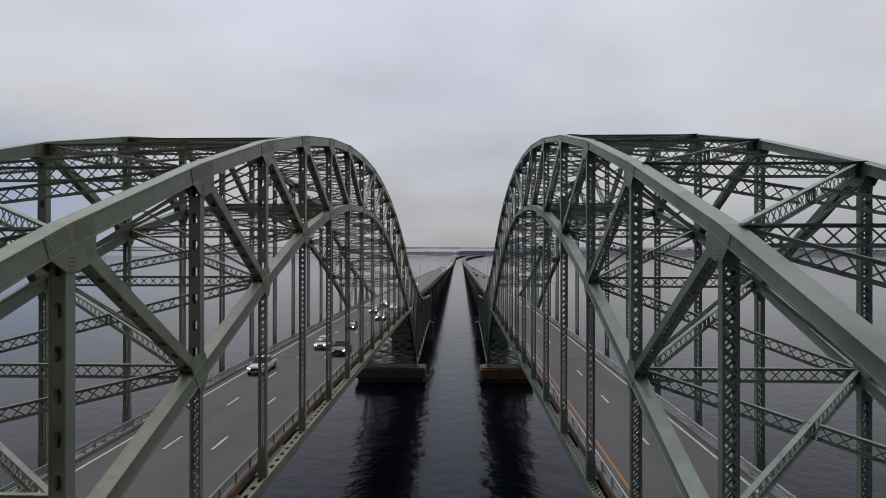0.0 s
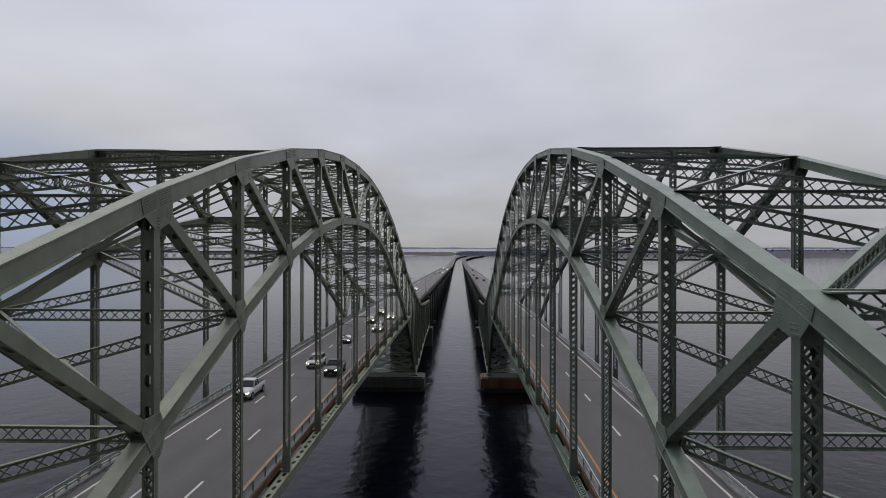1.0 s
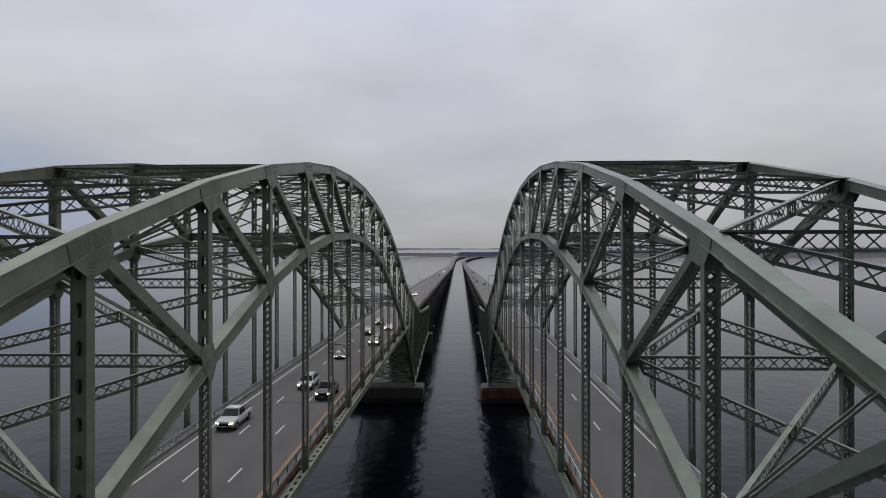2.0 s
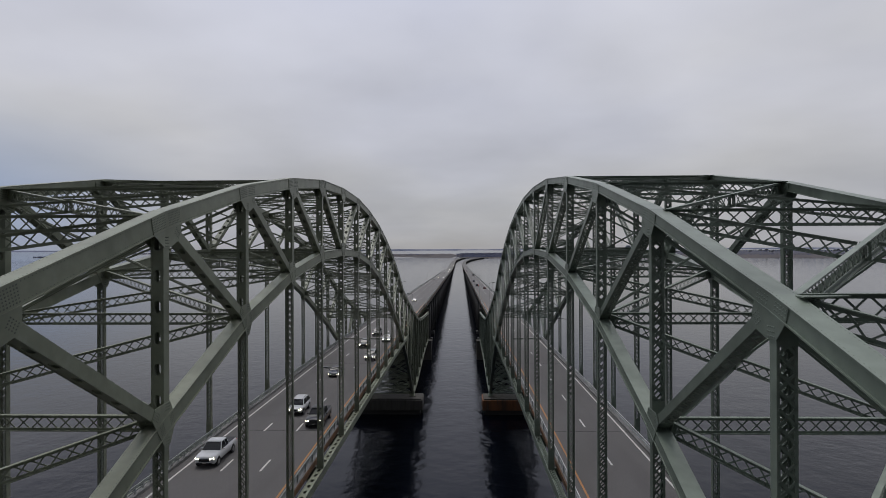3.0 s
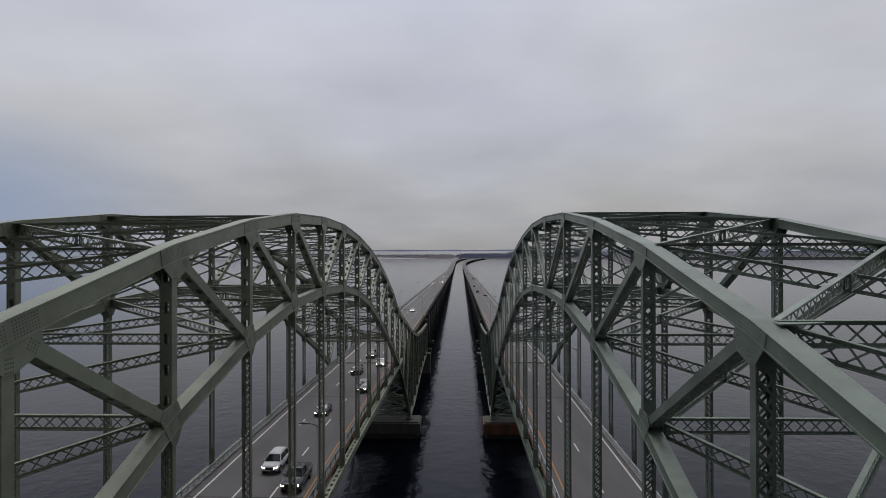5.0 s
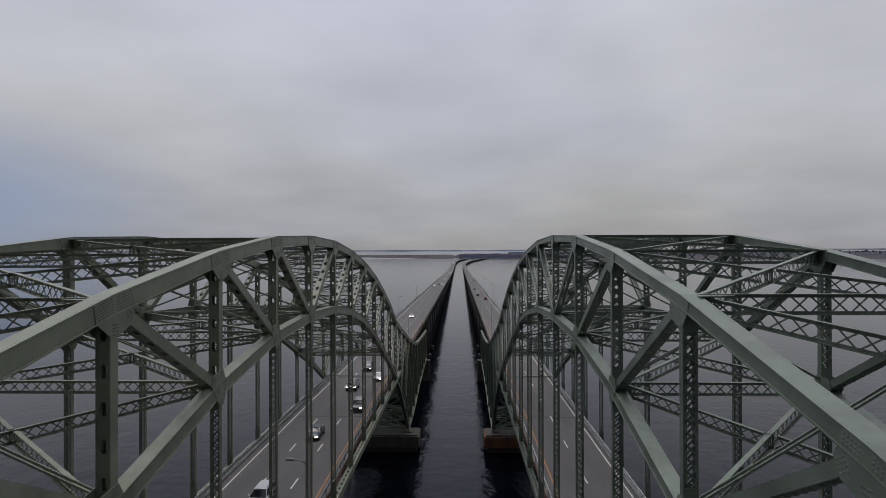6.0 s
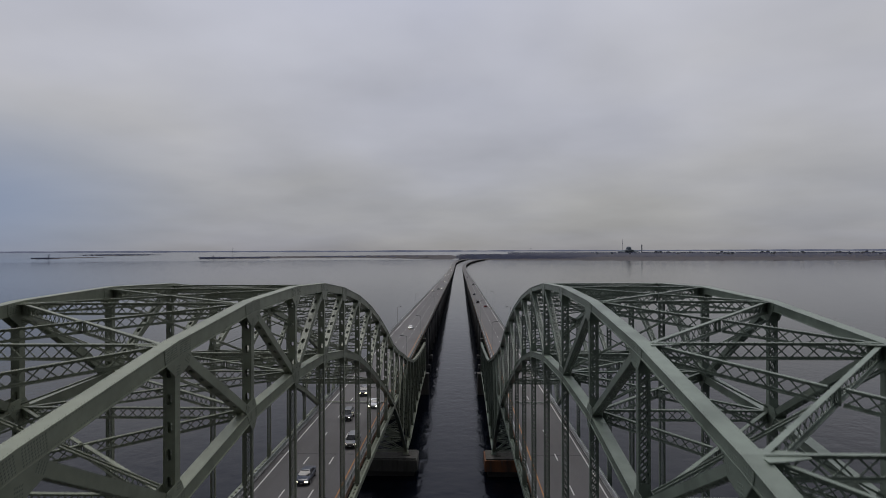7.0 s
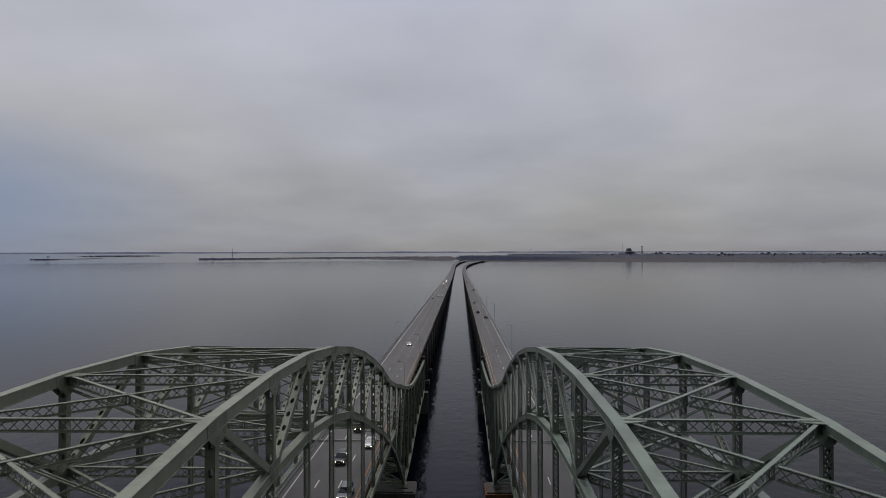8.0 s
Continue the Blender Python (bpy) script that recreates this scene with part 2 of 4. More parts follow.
class Build:
    """Collects corners and faces for one mesh."""

    def __init__(self):
        self.v, self.f = [], []

    def add(self, verts, faces):
        n = len(self.v)
        self.v.extend(tuple(p) for p in verts)
        self.f.extend(tuple(i + n for i in f) for f in faces)
        return self

    def box(self, x0, x1, y0, y1, z0, z1):
        return self.add([(x, y, z) for x in (x0, x1) for y in (y0, y1) for z in (z0, z1)],
                        [(0, 1, 3, 2), (4, 6, 7, 5), (0, 4, 5, 1), (2, 3, 7, 6), (0, 2, 6, 4), (1, 5, 7, 3)])

    def extrude(self, a, c, side, outline, closed=True):
        """An outline of (along side, across) swept from a to c."""
        a, c, u, s, n = frame_of(a, c, side)
        k = len(outline)
        pts = [p + s * i + n * j for p in (a, c) for i, j in outline]
        faces = [(i, (i + 1) % k, k + (i + 1) % k, k + i) for i in range(k)]
        return self.add(pts, faces + [tuple(range(k))[::-1], tuple(range(k, 2 * k))])

    def beam(self, a, c, side, w, h, du=0.0, dv=0.0):
        return self.extrude(a, c, side, [(du - w / 2, dv - h / 2), (du + w / 2, dv - h / 2), (du + w / 2, dv + h / 2), (du - w / 2, dv + h / 2)])

    def prism(self, outline, axis, lo, hi):
        """A flat outline of (p, q) pushed from lo to hi along axis x, y or z."""
        def at(p, q, r):
            return {"x": (r, p, q), "y": (p, r, q), "z": (p, q, r)}[axis]
        n = len(outline)
        return self.add([at(p, q, r) for r in (lo, hi) for p, q in outline],
                        [tuple(range(n))[::-1], tuple(range(n, 2 * n))] + [(i, (i + 1) % n, n + (i + 1) % n, n + i) for i in range(n)])

    def tube(self, pts, r, sides=8):
        rings = []
        for i, p in enumerate(pts):
            p = Vector(p)
            d = (Vector(pts[min(i + 1, len(pts) - 1)]) - Vector(pts[max(i - 1, 0)])).normalized()
            s = d.orthogonal().normalized()
            n = d.cross(s)
            rr = r[i] if isinstance(r, (list, tuple)) else r
            rings.append([p + (s * math.cos(t) + n * math.sin(t)) * rr for t in [2 * math.pi * k / sides for k in range(sides)]])
        faces = [(i * sides + k, i * sides + (k + 1) % sides, (i + 1) * sides + (k + 1) % sides, (i + 1) * sides + k)
                 for i in range(len(pts) - 1) for k in range(sides)]
        faces += [tuple(range(sides))[::-1], tuple(range((len(pts) - 1) * sides, len(pts) * sides))]
        return self.add([p for ring in rings for p in ring], faces)

    def mesh(self, name, mat, smooth=False, weld=False, bevel=0.0):
        me = bpy.data.meshes.new(name)
        me.from_pydata([tuple(p) for p in self.v], [], self.f)
        bm = bmesh.new()
        bm.from_mesh(me)
        if weld:
            bmesh.ops.remove_doubles(bm, verts=bm.verts, dist=0.0005)
        if bevel:
            bmesh.ops.bevel(bm, geom=bm.edges, offset=bevel, segments=2, affect="EDGES", profile=0.6)
        bmesh.ops.recalc_face_normals(bm, faces=bm.faces)
        bm.to_mesh(me)
        bm.free()
        me.materials.append(mat)
        if smooth:
            me.polygons.foreach_set("use_smooth", [True] * len(me.polygons))
        return me


def place(name, mesh, parent=None, at=(0, 0, 0), label="", turn=0.0, kind=""):
    ob = new(name, mesh)
    ob.parent = parent
    ob.location = at
    if turn:
        ob.rotation_euler = (0, 0, turn)
    return tagged(ob, label, kind=kind)


# ---- the plan ----
P = 10.16                       # length of a truss panel
PIER = 10                       # panel point of the river piers, counted from the crown
END = 18                        # panel point at which the anchor arms end
WATER_Z = -25.3
TOP = [26.84, 26.55, 25.50, 23.84, 21.54, 18.57, 15.1, 10.95, 8.0, 5.6, 2.9, 0.7, -1.4, -2.8, -3.6, -4.3, -4.9, -5.4, -5.8]
LOW = [20.14, 19.80, 18.42, 16.05, 12.54, 8.53, 4.5, -0.3, -6.0, -12.8, -20.0, -20.3, -19.8, -18.9, -17.9, -17.4, -17.1, -16.9, -16.8]


def deck_z(y):
    """Height of the road: a crest over the river, falling at 1.6 per cent to the low causeway."""
    d = abs(y)
    if d < 110:
        return -7.3e-5 * d * d
    return max(-0.883 - 0.016 * (d - 110), -18.5)


def top(k):
    return Vector((0, k * P, TOP[abs(k)]))


def low(k):
    return Vector((0, k * P, LOW[abs(k)]))


def tie(k):
    return Vector((0, k * P, deck_z(k * P) - 0.85))


X = Vector((1, 0, 0))


# ---- truss members ----
def lattice(b, a, c, side, depth, bar=0.075, offset=0.0):
    """Crossed lacing bars in the plane of side and the line from a to c."""
    a, c, u, s, n = frame_of(a, c, side)
    length = (c - a).length
    cells = max(1, round(length / (depth * 1.05)))
    step = length / cells
    for i in range(cells):
        p, q = a + u * (i * step), a + u * ((i + 1) * step)
        for sign in (-1, 1):
            b.beam(p + s * sign * depth / 2 + n * offset, q - s * sign * depth / 2 + n * offset, s, bar, 0.02, 0, 0.012 * sign)
    return b


def channel_outline(w, h, e):
    """The C shape of one half of a laced post: web outside, flanges turned in."""
    o, i, f = e * w / 2, e * (w / 2 - 0.035), e * (w / 2 - 0.09)
    return [(o, -h / 2), (o, h / 2), (f, h / 2), (f, h / 2 - 0.03), (i, h / 2 - 0.03), (i, -h / 2 + 0.03), (f, -h / 2 + 0.03), (f, -h / 2)]


def laced_post(a, c, w, h, bar=0.08):
    parts = [("channel", Build().extrude(a, c, X, channel_outline(w, h, e)), "") for e in (-1, 1)]
    lac = Build()
    for f in (-1, 1):
        lattice(lac, a, c, X, w - 0.1, bar, f * (h / 2 + 0.012))
        _, _, u, _, _ = frame_of(a, c, X)
        for p, q in ((Vector(a), Vector(a) + u * 0.75), (Vector(c) - u * 0.75, Vector(c))):
            lac.beam(p, q, X, w - 0.02, 0.02, 0, f * (h / 2 + 0.03))
    return parts + [("lacing", lac, "stuff")]


def perforated(b, a, c, side, w, thick, shift, pitch=1.35, hole=(0.27, 0.64)):
    """A plate from a to c with a row of long round-ended holes."""
    a, c, u, s, n = frame_of(a, c, side)
    length = (c - a).length
    cells = max(1, round(length / pitch))
    step = length / cells
    hw, hl = hole[0] / 2, hole[1] / 2
    turn = [2 * math.pi * (k + 0.5) / 16 for k in range(16)]
    ring = [(hw * math.cos(t), (hl - hw) * (1 if math.sin(t) > 0 else -1) + hw * math.sin(t)) for t in turn]
    outer = []
    for t in turn:
        cx, cy = math.cos(t), math.sin(t)
        g = 1 / max(abs(cx), abs(cy))
        px, py = cx * g, cy * g
        outer.append((math.copysign(1, px) if abs(px) > 0.66 else px, math.copysign(1, py) if abs(py) > 0.66 else py))
    for i in range(cells):
        mid = a + u * ((i + 0.5) * step)
        pts = [mid + s * p + u * q + n * (shift + z) for z in (-thick / 2, thick / 2)
               for p, q in [(ox * w / 2, oy * step / 2) for ox, oy in outer] + ring]
        faces = []
        for k in range(16):
            j = (k + 1) % 16
            faces += [(k, j, 16 + j, 16 + k), (32 + k, 48 + k, 48 + j, 32 + j), (16 + k, 16 + j, 48 + j, 48 + k)]
        b.add(pts, faces)
    return b


def plated_post(a, c, w, h):
    parts = [("side_plate", Build().beam(a, c, X, 0.045, h, e * (w / 2 - 0.0225)), "") for e in (-1, 1)]
    return parts + [("cover_plate", perforated(Build(), a, c, X, w - 0.092, 0.03, f * (h / 2 - 0.04), 1.38, (0.28, 0.54)), "weld") for f in (-1, 1)]


UP = Vector((0, 0, 1))


def lattice_strut(a, c, depth, flange=0.22, plates=(True, True)):
    """Two T flanges one above the other with crossed lacing, and solid ends where plates says so."""
    d, f = depth / 2, flange / 2
    parts = []
    for e in (-1, 1):
        shape = [(e * d, -f), (e * d, f), (e * (d - 0.035), f), (e * (d - 0.035), 0.02), (e * (d - 0.14), 0.02),
                 (e * (d - 0.14), -0.02), (e * (d - 0.035), -0.02), (e * (d - 0.035), -f)]
        parts.append(("flange", Build().extrude(a, c, UP, shape), ""))
    a, c, u, s, n = frame_of(a, c, UP)
    lac = lattice(Build(), a + u * 0.5 * plates[0], c - u * 0.5 * plates[1], UP, depth - 0.1, 0.06, 0.032)
    for p, q, wanted in ((a, a + u * 0.55, plates[0]), (c - u * 0.55, c, plates[1])):
        if wanted:
            lac.beam(p, q, UP, depth - 0.1, 0.02, 0, 0.034)
    return parts + [("lacing", lac, "stuff")]


def chord(k0, k1, line, w, h, lip):
    """One length of chord between two panel points, mitred against its neighbours."""
    own = X.cross((line(k1) - line(k0)).normalized())

    def across(k):
        n = X.cross((line(min(k + 1, END)) - line(max(k - 1, -END))).normalized())
        return n / max(0.5, n.dot(own))
    t = 0.04
    shape = [(-w / 2, -h / 2), (-w / 2, h / 2), (-w / 2 - lip, h / 2), (-w / 2 - lip, h / 2 + t), (w / 2 + lip, h / 2 + t), (w / 2 + lip, h / 2),
             (w / 2, h / 2), (w / 2, -h / 2), (w / 2 + lip, -h / 2), (w / 2 + lip, -h / 2 - t), (-w / 2 - lip, -h / 2 - t), (-w / 2 - lip, -h / 2)]
    m = len(shape)
    pts = [line(k) + across(k) * q + X * p for k in (k0, k1) for p, q in shape]
    faces = [(i, (i + 1) % m, m + (i + 1) % m, m + i) for i in range(m)]
    return Build().add(pts, faces + [tuple(range(m))[::-1], tuple(range(m, 2 * m))])


def hull(points):
    pts = sorted(set(points))

    def half(seq):
        out = []
        for p in seq:
            while len(out) > 1 and (out[-1][0] - out[-2][0]) * (p[1] - out[-2][1]) - (out[-1][1] - out[-2][1]) * (p[0] - out[-2][0]) <= 0:
                out.pop()
            out.append(p)
        return out
    return half(pts)[:-1] + half(pts[::-1])[:-1]


def gusset(node, arms, x_face):
    """The pair of plates at a panel point; arms are (direction, length, half width, first rivet). Returns plates and rivets, each of two sides."""
    pts, spots = [], []
    for d, length, half, first in arms:
        d = Vector((0, d[1], d[2])).normalized()
        n = X.cross(d)
        for s in (-1, 1):
            for p in (node + d * length + n * half * s, node + n * half * s):
                pts.append((round(p.y, 4), round(p.z, 4)))
        rows = max(3, round(half / 0.06))
        for i in range(rows):
            off = (i + 0.5) / rows * 2 - 1
            for j in range(max(2, int((length - first) / 0.13))):
                spots.append(node + d * (length - 0.08 - j * 0.13) + n * off * (half - 0.04))
    outline = hull(pts)
    made = []
    for s in (-1, 1):
        plate = Build().prism(outline, "x", *sorted((s * x_face, s * (x_face + 0.03))))
        rivets = Build()
        x, r = s * (x_face + 0.03), 0.027
        for p in spots:
            rivets.add([(x, p.y - r, p.z - r), (x, p.y + r, p.z - r), (x, p.y + r, p.z + r), (x, p.y - r, p.z + r), (x + s * 0.02, p.y, p.z)],
                       [(0, 1, 4), (1, 2, 4), (2, 3, 4), (3, 0, 4)])
        made.append((plate, rivets))
    return made


# ---- an arch bridge ----
def arch_bridge(label, inner, outer, steel, plated):
    """A steel truss arch with its road hung between two trusses that stand at x = inner and x = outer."""
    bridge = new("arch_bridge")
    tagged(bridge, label, "bridge", "twin arch bridges")
    xs = (inner, outer)
    cw = 0.61 if plated else 0.6
    reach = 1.0 if plated else 0.78
    lift = 0.13 if plated else 0.25

    def top(k):
        return Vector((0, k * P, TOP[abs(k)] + lift))

    side = 1 if outer > inner else -1

    def both(part_name, build):
        me = build.mesh(part_name, steel)
        return [place(part_name, me, bridge, (x, 0, 0)) for x in xs]

    def family(part_name, parts, at_x=xs):
        """A member of several pieces, once at each truss."""
        meshes = [(n, b.mesh(n, steel, weld=flag == "weld"), flag) for n, b, flag in parts]
        for x in at_x:
            ob = place(part_name, None, bridge, (x, 0, 0))
            for n, me, flag in meshes:
                place(n, me, ob, kind="stuff" if flag == "stuff" else "")

    def post(part_name, a, c, w, h):
        family(part_name, plated_post(a, c, w, h) if plated else laced_post(a, c, w, h))

    def stitches(k, line, h):
        """Rows of rivets along the edges of one length of chord, on its sides and its top plate."""
        a, c, u, s, n = frame_of(line(k), line(k + 1), X)
        b, r = Build(), 0.017
        for i in range(int((c - a).length / 0.17)):
            p = a + u * (0.1 + 0.17 * i)
            for e in (-1, 1):
                for q in (-1, 1):
                    o = p + X * e * cw / 2 + n * q * (h / 2 - 0.07)
                    b.add([o - u * r - n * r, o + u * r - n * r, o + u * r + n * r, o - u * r + n * r, o + X * e * 0.014], [(0, 1, 4), (1, 2, 4), (2, 3, 4), (3, 0, 4)])
                o = p + X * e * (cw / 2 - 0.03) - n * (h / 2 + 0.04) * (1 if n.z < 0 else -1)
                b.add([o - u * r - X * r, o + u * r - X * r, o + u * r + X * r, o - u * r + X * r, o + UP * 0.012], [(0, 1, 4), (1, 2, 4), (2, 3, 4), (3, 0, 4)])
        return b.mesh("rivets", RIVET if plated else steel)

    for k in range(-END, END):
        tops = both("top_chord", chord(k, k + 1, top, cw, 0.74 if plated else 0.43, 0.05))
        lows = both("bottom_chord", chord(k, k + 1, low, cw, 0.7 if plated else 0.5, 0.05))
        if -8 <= k < 3:
            place("rivets", stitches(k, top, 0.74 if plated else 0.43), tops[0], kind="stuff")
            place("rivets", stitches(k, low, 0.7 if plated else 0.5), lows[0], kind="stuff")
    for k in range(-END, END + 1):
        t, l = top(k), low(k)
        post("post", l + UP * 0.4, t - UP * 0.4, 0.58 if plated else 0.56, 0.5 if plated else 0.34)
        arms_t = [((0, P, (top(k + 1).z - t.z) if k < END else 0), 1.3 if plated else 1.05, 0.36 if plated else 0.205, 0.02 if plated else 0.2), ((0, -P, (top(k - 1).z - t.z) if k > -END else 0), 1.3 if plated else 1.05, 0.36 if plated else 0.205, 0.02 if plated else 0.2),
                  ((0, 0, -1), 1.25, 0.24, 0.62)]
        arms_l = [((0, P, (low(k + 1).z - l.z) if k < END else 0), 0.65, 0.34 if plated else 0.24, 0.2), ((0, -P, (low(k - 1).z - l.z) if k > -END else 0), 0.65, 0.34 if plated else 0.24, 0.2),
                  ((0, 0, 1), 1.0, 0.24, 0.5)]
        out = 1 if k > 0 else -1
        if k != 0 and abs(k) <= PIER:
            d = t - low(k - out)
            e = d.normalized()
            post("diagonal", low(k - out) + e * 0.5, t - e * 0.5, 0.58 if plated else 0.52, 0.52 if plated else 0.38)
            arms_t.append((-d, 1.4, 0.25, 0.75))
        if abs(k) < PIER:
            for j in ((1, -1) if k == 0 else (k + out,)):
                arms_l.append((top(j) - l, 1.4, 0.25, 0.75))
        if abs(k) > PIER:
            d = l - top(k - out)
            e = d.normalized()
            post("diagonal", top(k - out) + e * 0.5, l - e * 0.5, 0.54, 0.46)
        if l.z > 2:
            arms_l.append(((0, 0, -1), 0.95, 0.24, 0.5))
        for node, arms in ((t, arms_t), (l, arms_l)):
            arms = [(d, n * reach, q, f * reach) for d, n, q, f in arms]
            for plate, rivets in gusset(node, arms, cw / 2):
                pm, rm = plate.mesh("gusset_plate", steel), rivets.mesh("rivets", RIVET if plated else steel)
                for x in xs:
                    place("rivets", rm, place("gusset_plate", pm, bridge, (x, 0, 0)), kind="stuff")
        if l.z > 1:
            foot = tie(k)
            family("hanger", laced_post(foot + UP * 1.5, l - UP * 0.4, 0.54, 0.34, 0.07))
            both("hanger_shoe", Build().beam(foot - UP * 0.38, foot + UP * 1.75, X, 0.58, 0.40))
    # the tie along the edge of the road
    for k in range(-8, 8):
        a, c = tie(k), tie(k + 1)
        half = 0.34 if plated else 0.27
        parts = [("side_plate", Build().beam(a, c, X, 0.05, 0.78, e * half), "") for e in (-1, 1)]
        for f in (-1, 1):
            if plated:
                parts.append(("cover_plate", perforated(Build(), a, c, X, 2 * half - 0.06, 0.03, f * 0.34, 1.27, (0.28, 0.6)), "weld"))
            else:
                parts.append(("lacing", lattice(Build(), a, c, X, 2 * half - 0.1, 0.08, f * 0.36), "stuff"))
        family("tie", parts)
    # bracing between the two trusses
    lo, hi = min(xs) + cw / 2, max(xs) - cw / 2

    def across(part_name, p, q, depth, flange=0.22, plates=(True, True)):
        family(part_name, lattice_strut(p, q, depth, flange, plates), (0.0,))

    mid = (lo + hi) / 2
    batten = perforated(Build(), (0, 0, -0.34), (0, 0, 0.34), X, 0.36, 0.04, 0, 0.68, (0.2, 0.46)).mesh("batten_plate", steel, weld=True)
    flat = Build().prism([(-0.1, -0.6), (0.35, -0.55), (1.3, -0.25), (1.3, 0.25), (0.35, 0.55), (-0.1, 0.6)], "z", -0.02, 0.02).mesh("lateral_gusset", steel)

    def panel(kind, k, z, z2, depth):
        m = (mid, (k + 0.5) * P, (z + z2) / 2)
        ang = math.atan2(P, hi - lo)
        gap = Vector((math.cos(ang), math.sin(ang), 0)) * 0.3
        across(kind, (lo, k * P, z), (hi, (k + 1) * P, z2), depth)
        g2 = Vector((-gap.x, gap.y, 0))
        across(kind, (hi, k * P, z), Vector(m) - g2, depth, plates=(True, False))
        across(kind, Vector(m) + g2, (lo, (k + 1) * P, z2), depth, plates=(False, True))
        place("batten_plate", batten, bridge, m, turn=ang)
        place("batten_plate", batten, bridge, m, turn=-ang)

    for k in range(-7, 8):
        z = TOP[abs(k)] + lift - 0.14
        across("top_strut", (lo, k * P, z), (hi, k * P, z), 0.78)
        place("lateral_gusset", flat, bridge, (lo, k * P, z + 0.33))
        place("lateral_gusset", flat, bridge, (hi, k * P, z + 0.33), turn=math.pi)
        if k < 7:
            panel("top_lateral", k, z, TOP[abs(k + 1)] + lift - 0.14, 0.7)
        if abs(k) < 6:
            # sway rods crossing between the trusses
            for s in (-1, 1):
                for off in (-0.13, 0.13):
                    a, c = (lo, k * P + off + s * 0.05, TOP[abs(k)] - 0.7), (hi, k * P + off + s * 0.05, LOW[abs(k)] + 0.6)
                    if s < 0:
                        a, c = (hi, a[1], a[2]), (lo, c[1], c[2])
                    place("sway_rod", Build().beam(a, c, UP, 0.1, 0.05).mesh("sway_rod", steel), bridge)
    low_z = {k: (LOW[abs(k)] + 0.05 if abs(k) < 6 else 6.2) for k in range(-6, 7)}
    for k in range(-6, 7):
        across("bottom_strut", (lo, k * P, low_z[k]), (hi, k * P, low_z[k]), 0.72)
        if k < 6:
            panel("bottom_lateral", k, low_z[k], low_z[k + 1], 0.66)
    # bracing at the legs, below the road
    for k in (7, 8, 9, 10, 11, 12, 14, 18):
        for s in (-1, 1):
            z0, z1 = LOW[k], min(deck_z(k * P) - 2.2, TOP[k] - 0.5)
            tiers = 1 if z1 - z0 < 7 else 2
            for i in range(tiers):
                za, zb = z0 + (z1 - z0) * i / tiers, z0 + (z1 - z0) * (i + 1) / tiers
                if zb - za > 2:
                    across("leg_brace", (lo, s * k * P, za), (hi, s * k * P, zb), 0.5, 0.2)
                    across("leg_brace", (hi, s * k * P, za), (lo, s * k * P, zb), 0.5, 0.2)
                across("leg_strut", (lo, s * k * P, za), (hi, s * k * P, za), 0.6, 0.24)
    for k in (7, 8, 9, 10, 11):
        for s in (-1, 1):
            across("leg_lateral", (lo, s * k * P, LOW[k]), (hi, s * (k + 1) * P, LOW[k + 1]), 0.5, 0.2)
            across("leg_lateral", (hi, s * k * P, LOW[k]), (lo, s * (k + 1) * P, LOW[k + 1]), 0.5, 0.2)
    # floor beams and stringers under the road
    shape = [(-0.2, 0), (0.2, 0), (0.2, -0.04), (0.02, -0.04), (0.02, -1.3), (0.2, -1.3), (0.2, -1.34), (-0.2, -1.34), (-0.2, -1.3), (-0.02, -1.3), (-0.02, -0.04), (-0.2, -0.04)]
    me = Build().prism([(p, q) for p, q in shape], "x", lo, hi).mesh("floor_beam", steel)
    for k in range(-END, END + 1):
        place("floor_beam", me, bridge, (0, k * P, deck_z(k * P) - 0.32))
    for x in (lo + 1.6, mid, hi - 1.6):
        for k in range(-END, END):
            a, c = Vector((x, k * P + 0.25, deck_z(k * P) - 0.75)), Vector((x, (k + 1) * P - 0.25, deck_z((k + 1) * P) - 0.75))
            place("stringer", Build().beam(a, c, X, 0.3, 0.8).mesh("stringer", steel), bridge)
    # bearings on the piers
    shoe = Build().prism([(-0.9, -0.75), (0.9, -0.75), (0.9, -0.45), (0.35, 0.1), (-0.35, 0.1), (-0.9, -0.45)], "x", -0.6, 0.6).mesh("bearing", steel)
    for s in (-1, 1):
        for x in xs:
            place("bearing", shoe, bridge, (x, s * PIER * P, LOW[PIER] - 0.1))
    return bridge


INNER_W, OUTER_W = -13.37, -28.44
INNER_E, OUTER_E = 8.63, 19.72


# ---- roads ----
BENDS = ((2150.0, 14000.0), (1700.0, 11000.0))    # start and radius of the long curve, west road and east road


def along(y, x):
    """The plan of the causeway: straight, then a long curve to the right. Returns place and heading."""
    start, radius = BENDS[0] if x < 0 else BENDS[1]
    if y <= start:
        return Vector((x, y, 0)), 0.0
    a = (y - start) / radius
    return Vector((radius - (radius - x) * math.cos(a), start + (radius - x) * math.sin(a), 0)), -a


def ribbon(b, ys, x0, x1, z0, z1):
    """A bar of road section x0..x1, z0..z1 (above the road) along the stations ys."""
    n = len(b.v)
    for y in ys:
        for x in (x0, x1):
            p, _ = along(y, x)
            for z in (z0, z1):
                b.v.append((p.x, p.y, deck_z(y) + z))
    for i in range(len(ys) - 1):
        a, c = n + 4 * i, n + 4 * i + 4
        b.f += [(a, a + 2, c + 2, c), (a + 1, c + 1, c + 3, a + 3), (a, c, c + 1, a + 1), (a + 2, a + 3, c + 3, c + 2)]
    e = n + 4 * len(ys) - 4
    b.f += [(n, n + 1, n + 3, n + 2), (e, e + 2, e + 3, e + 1)]
    return b


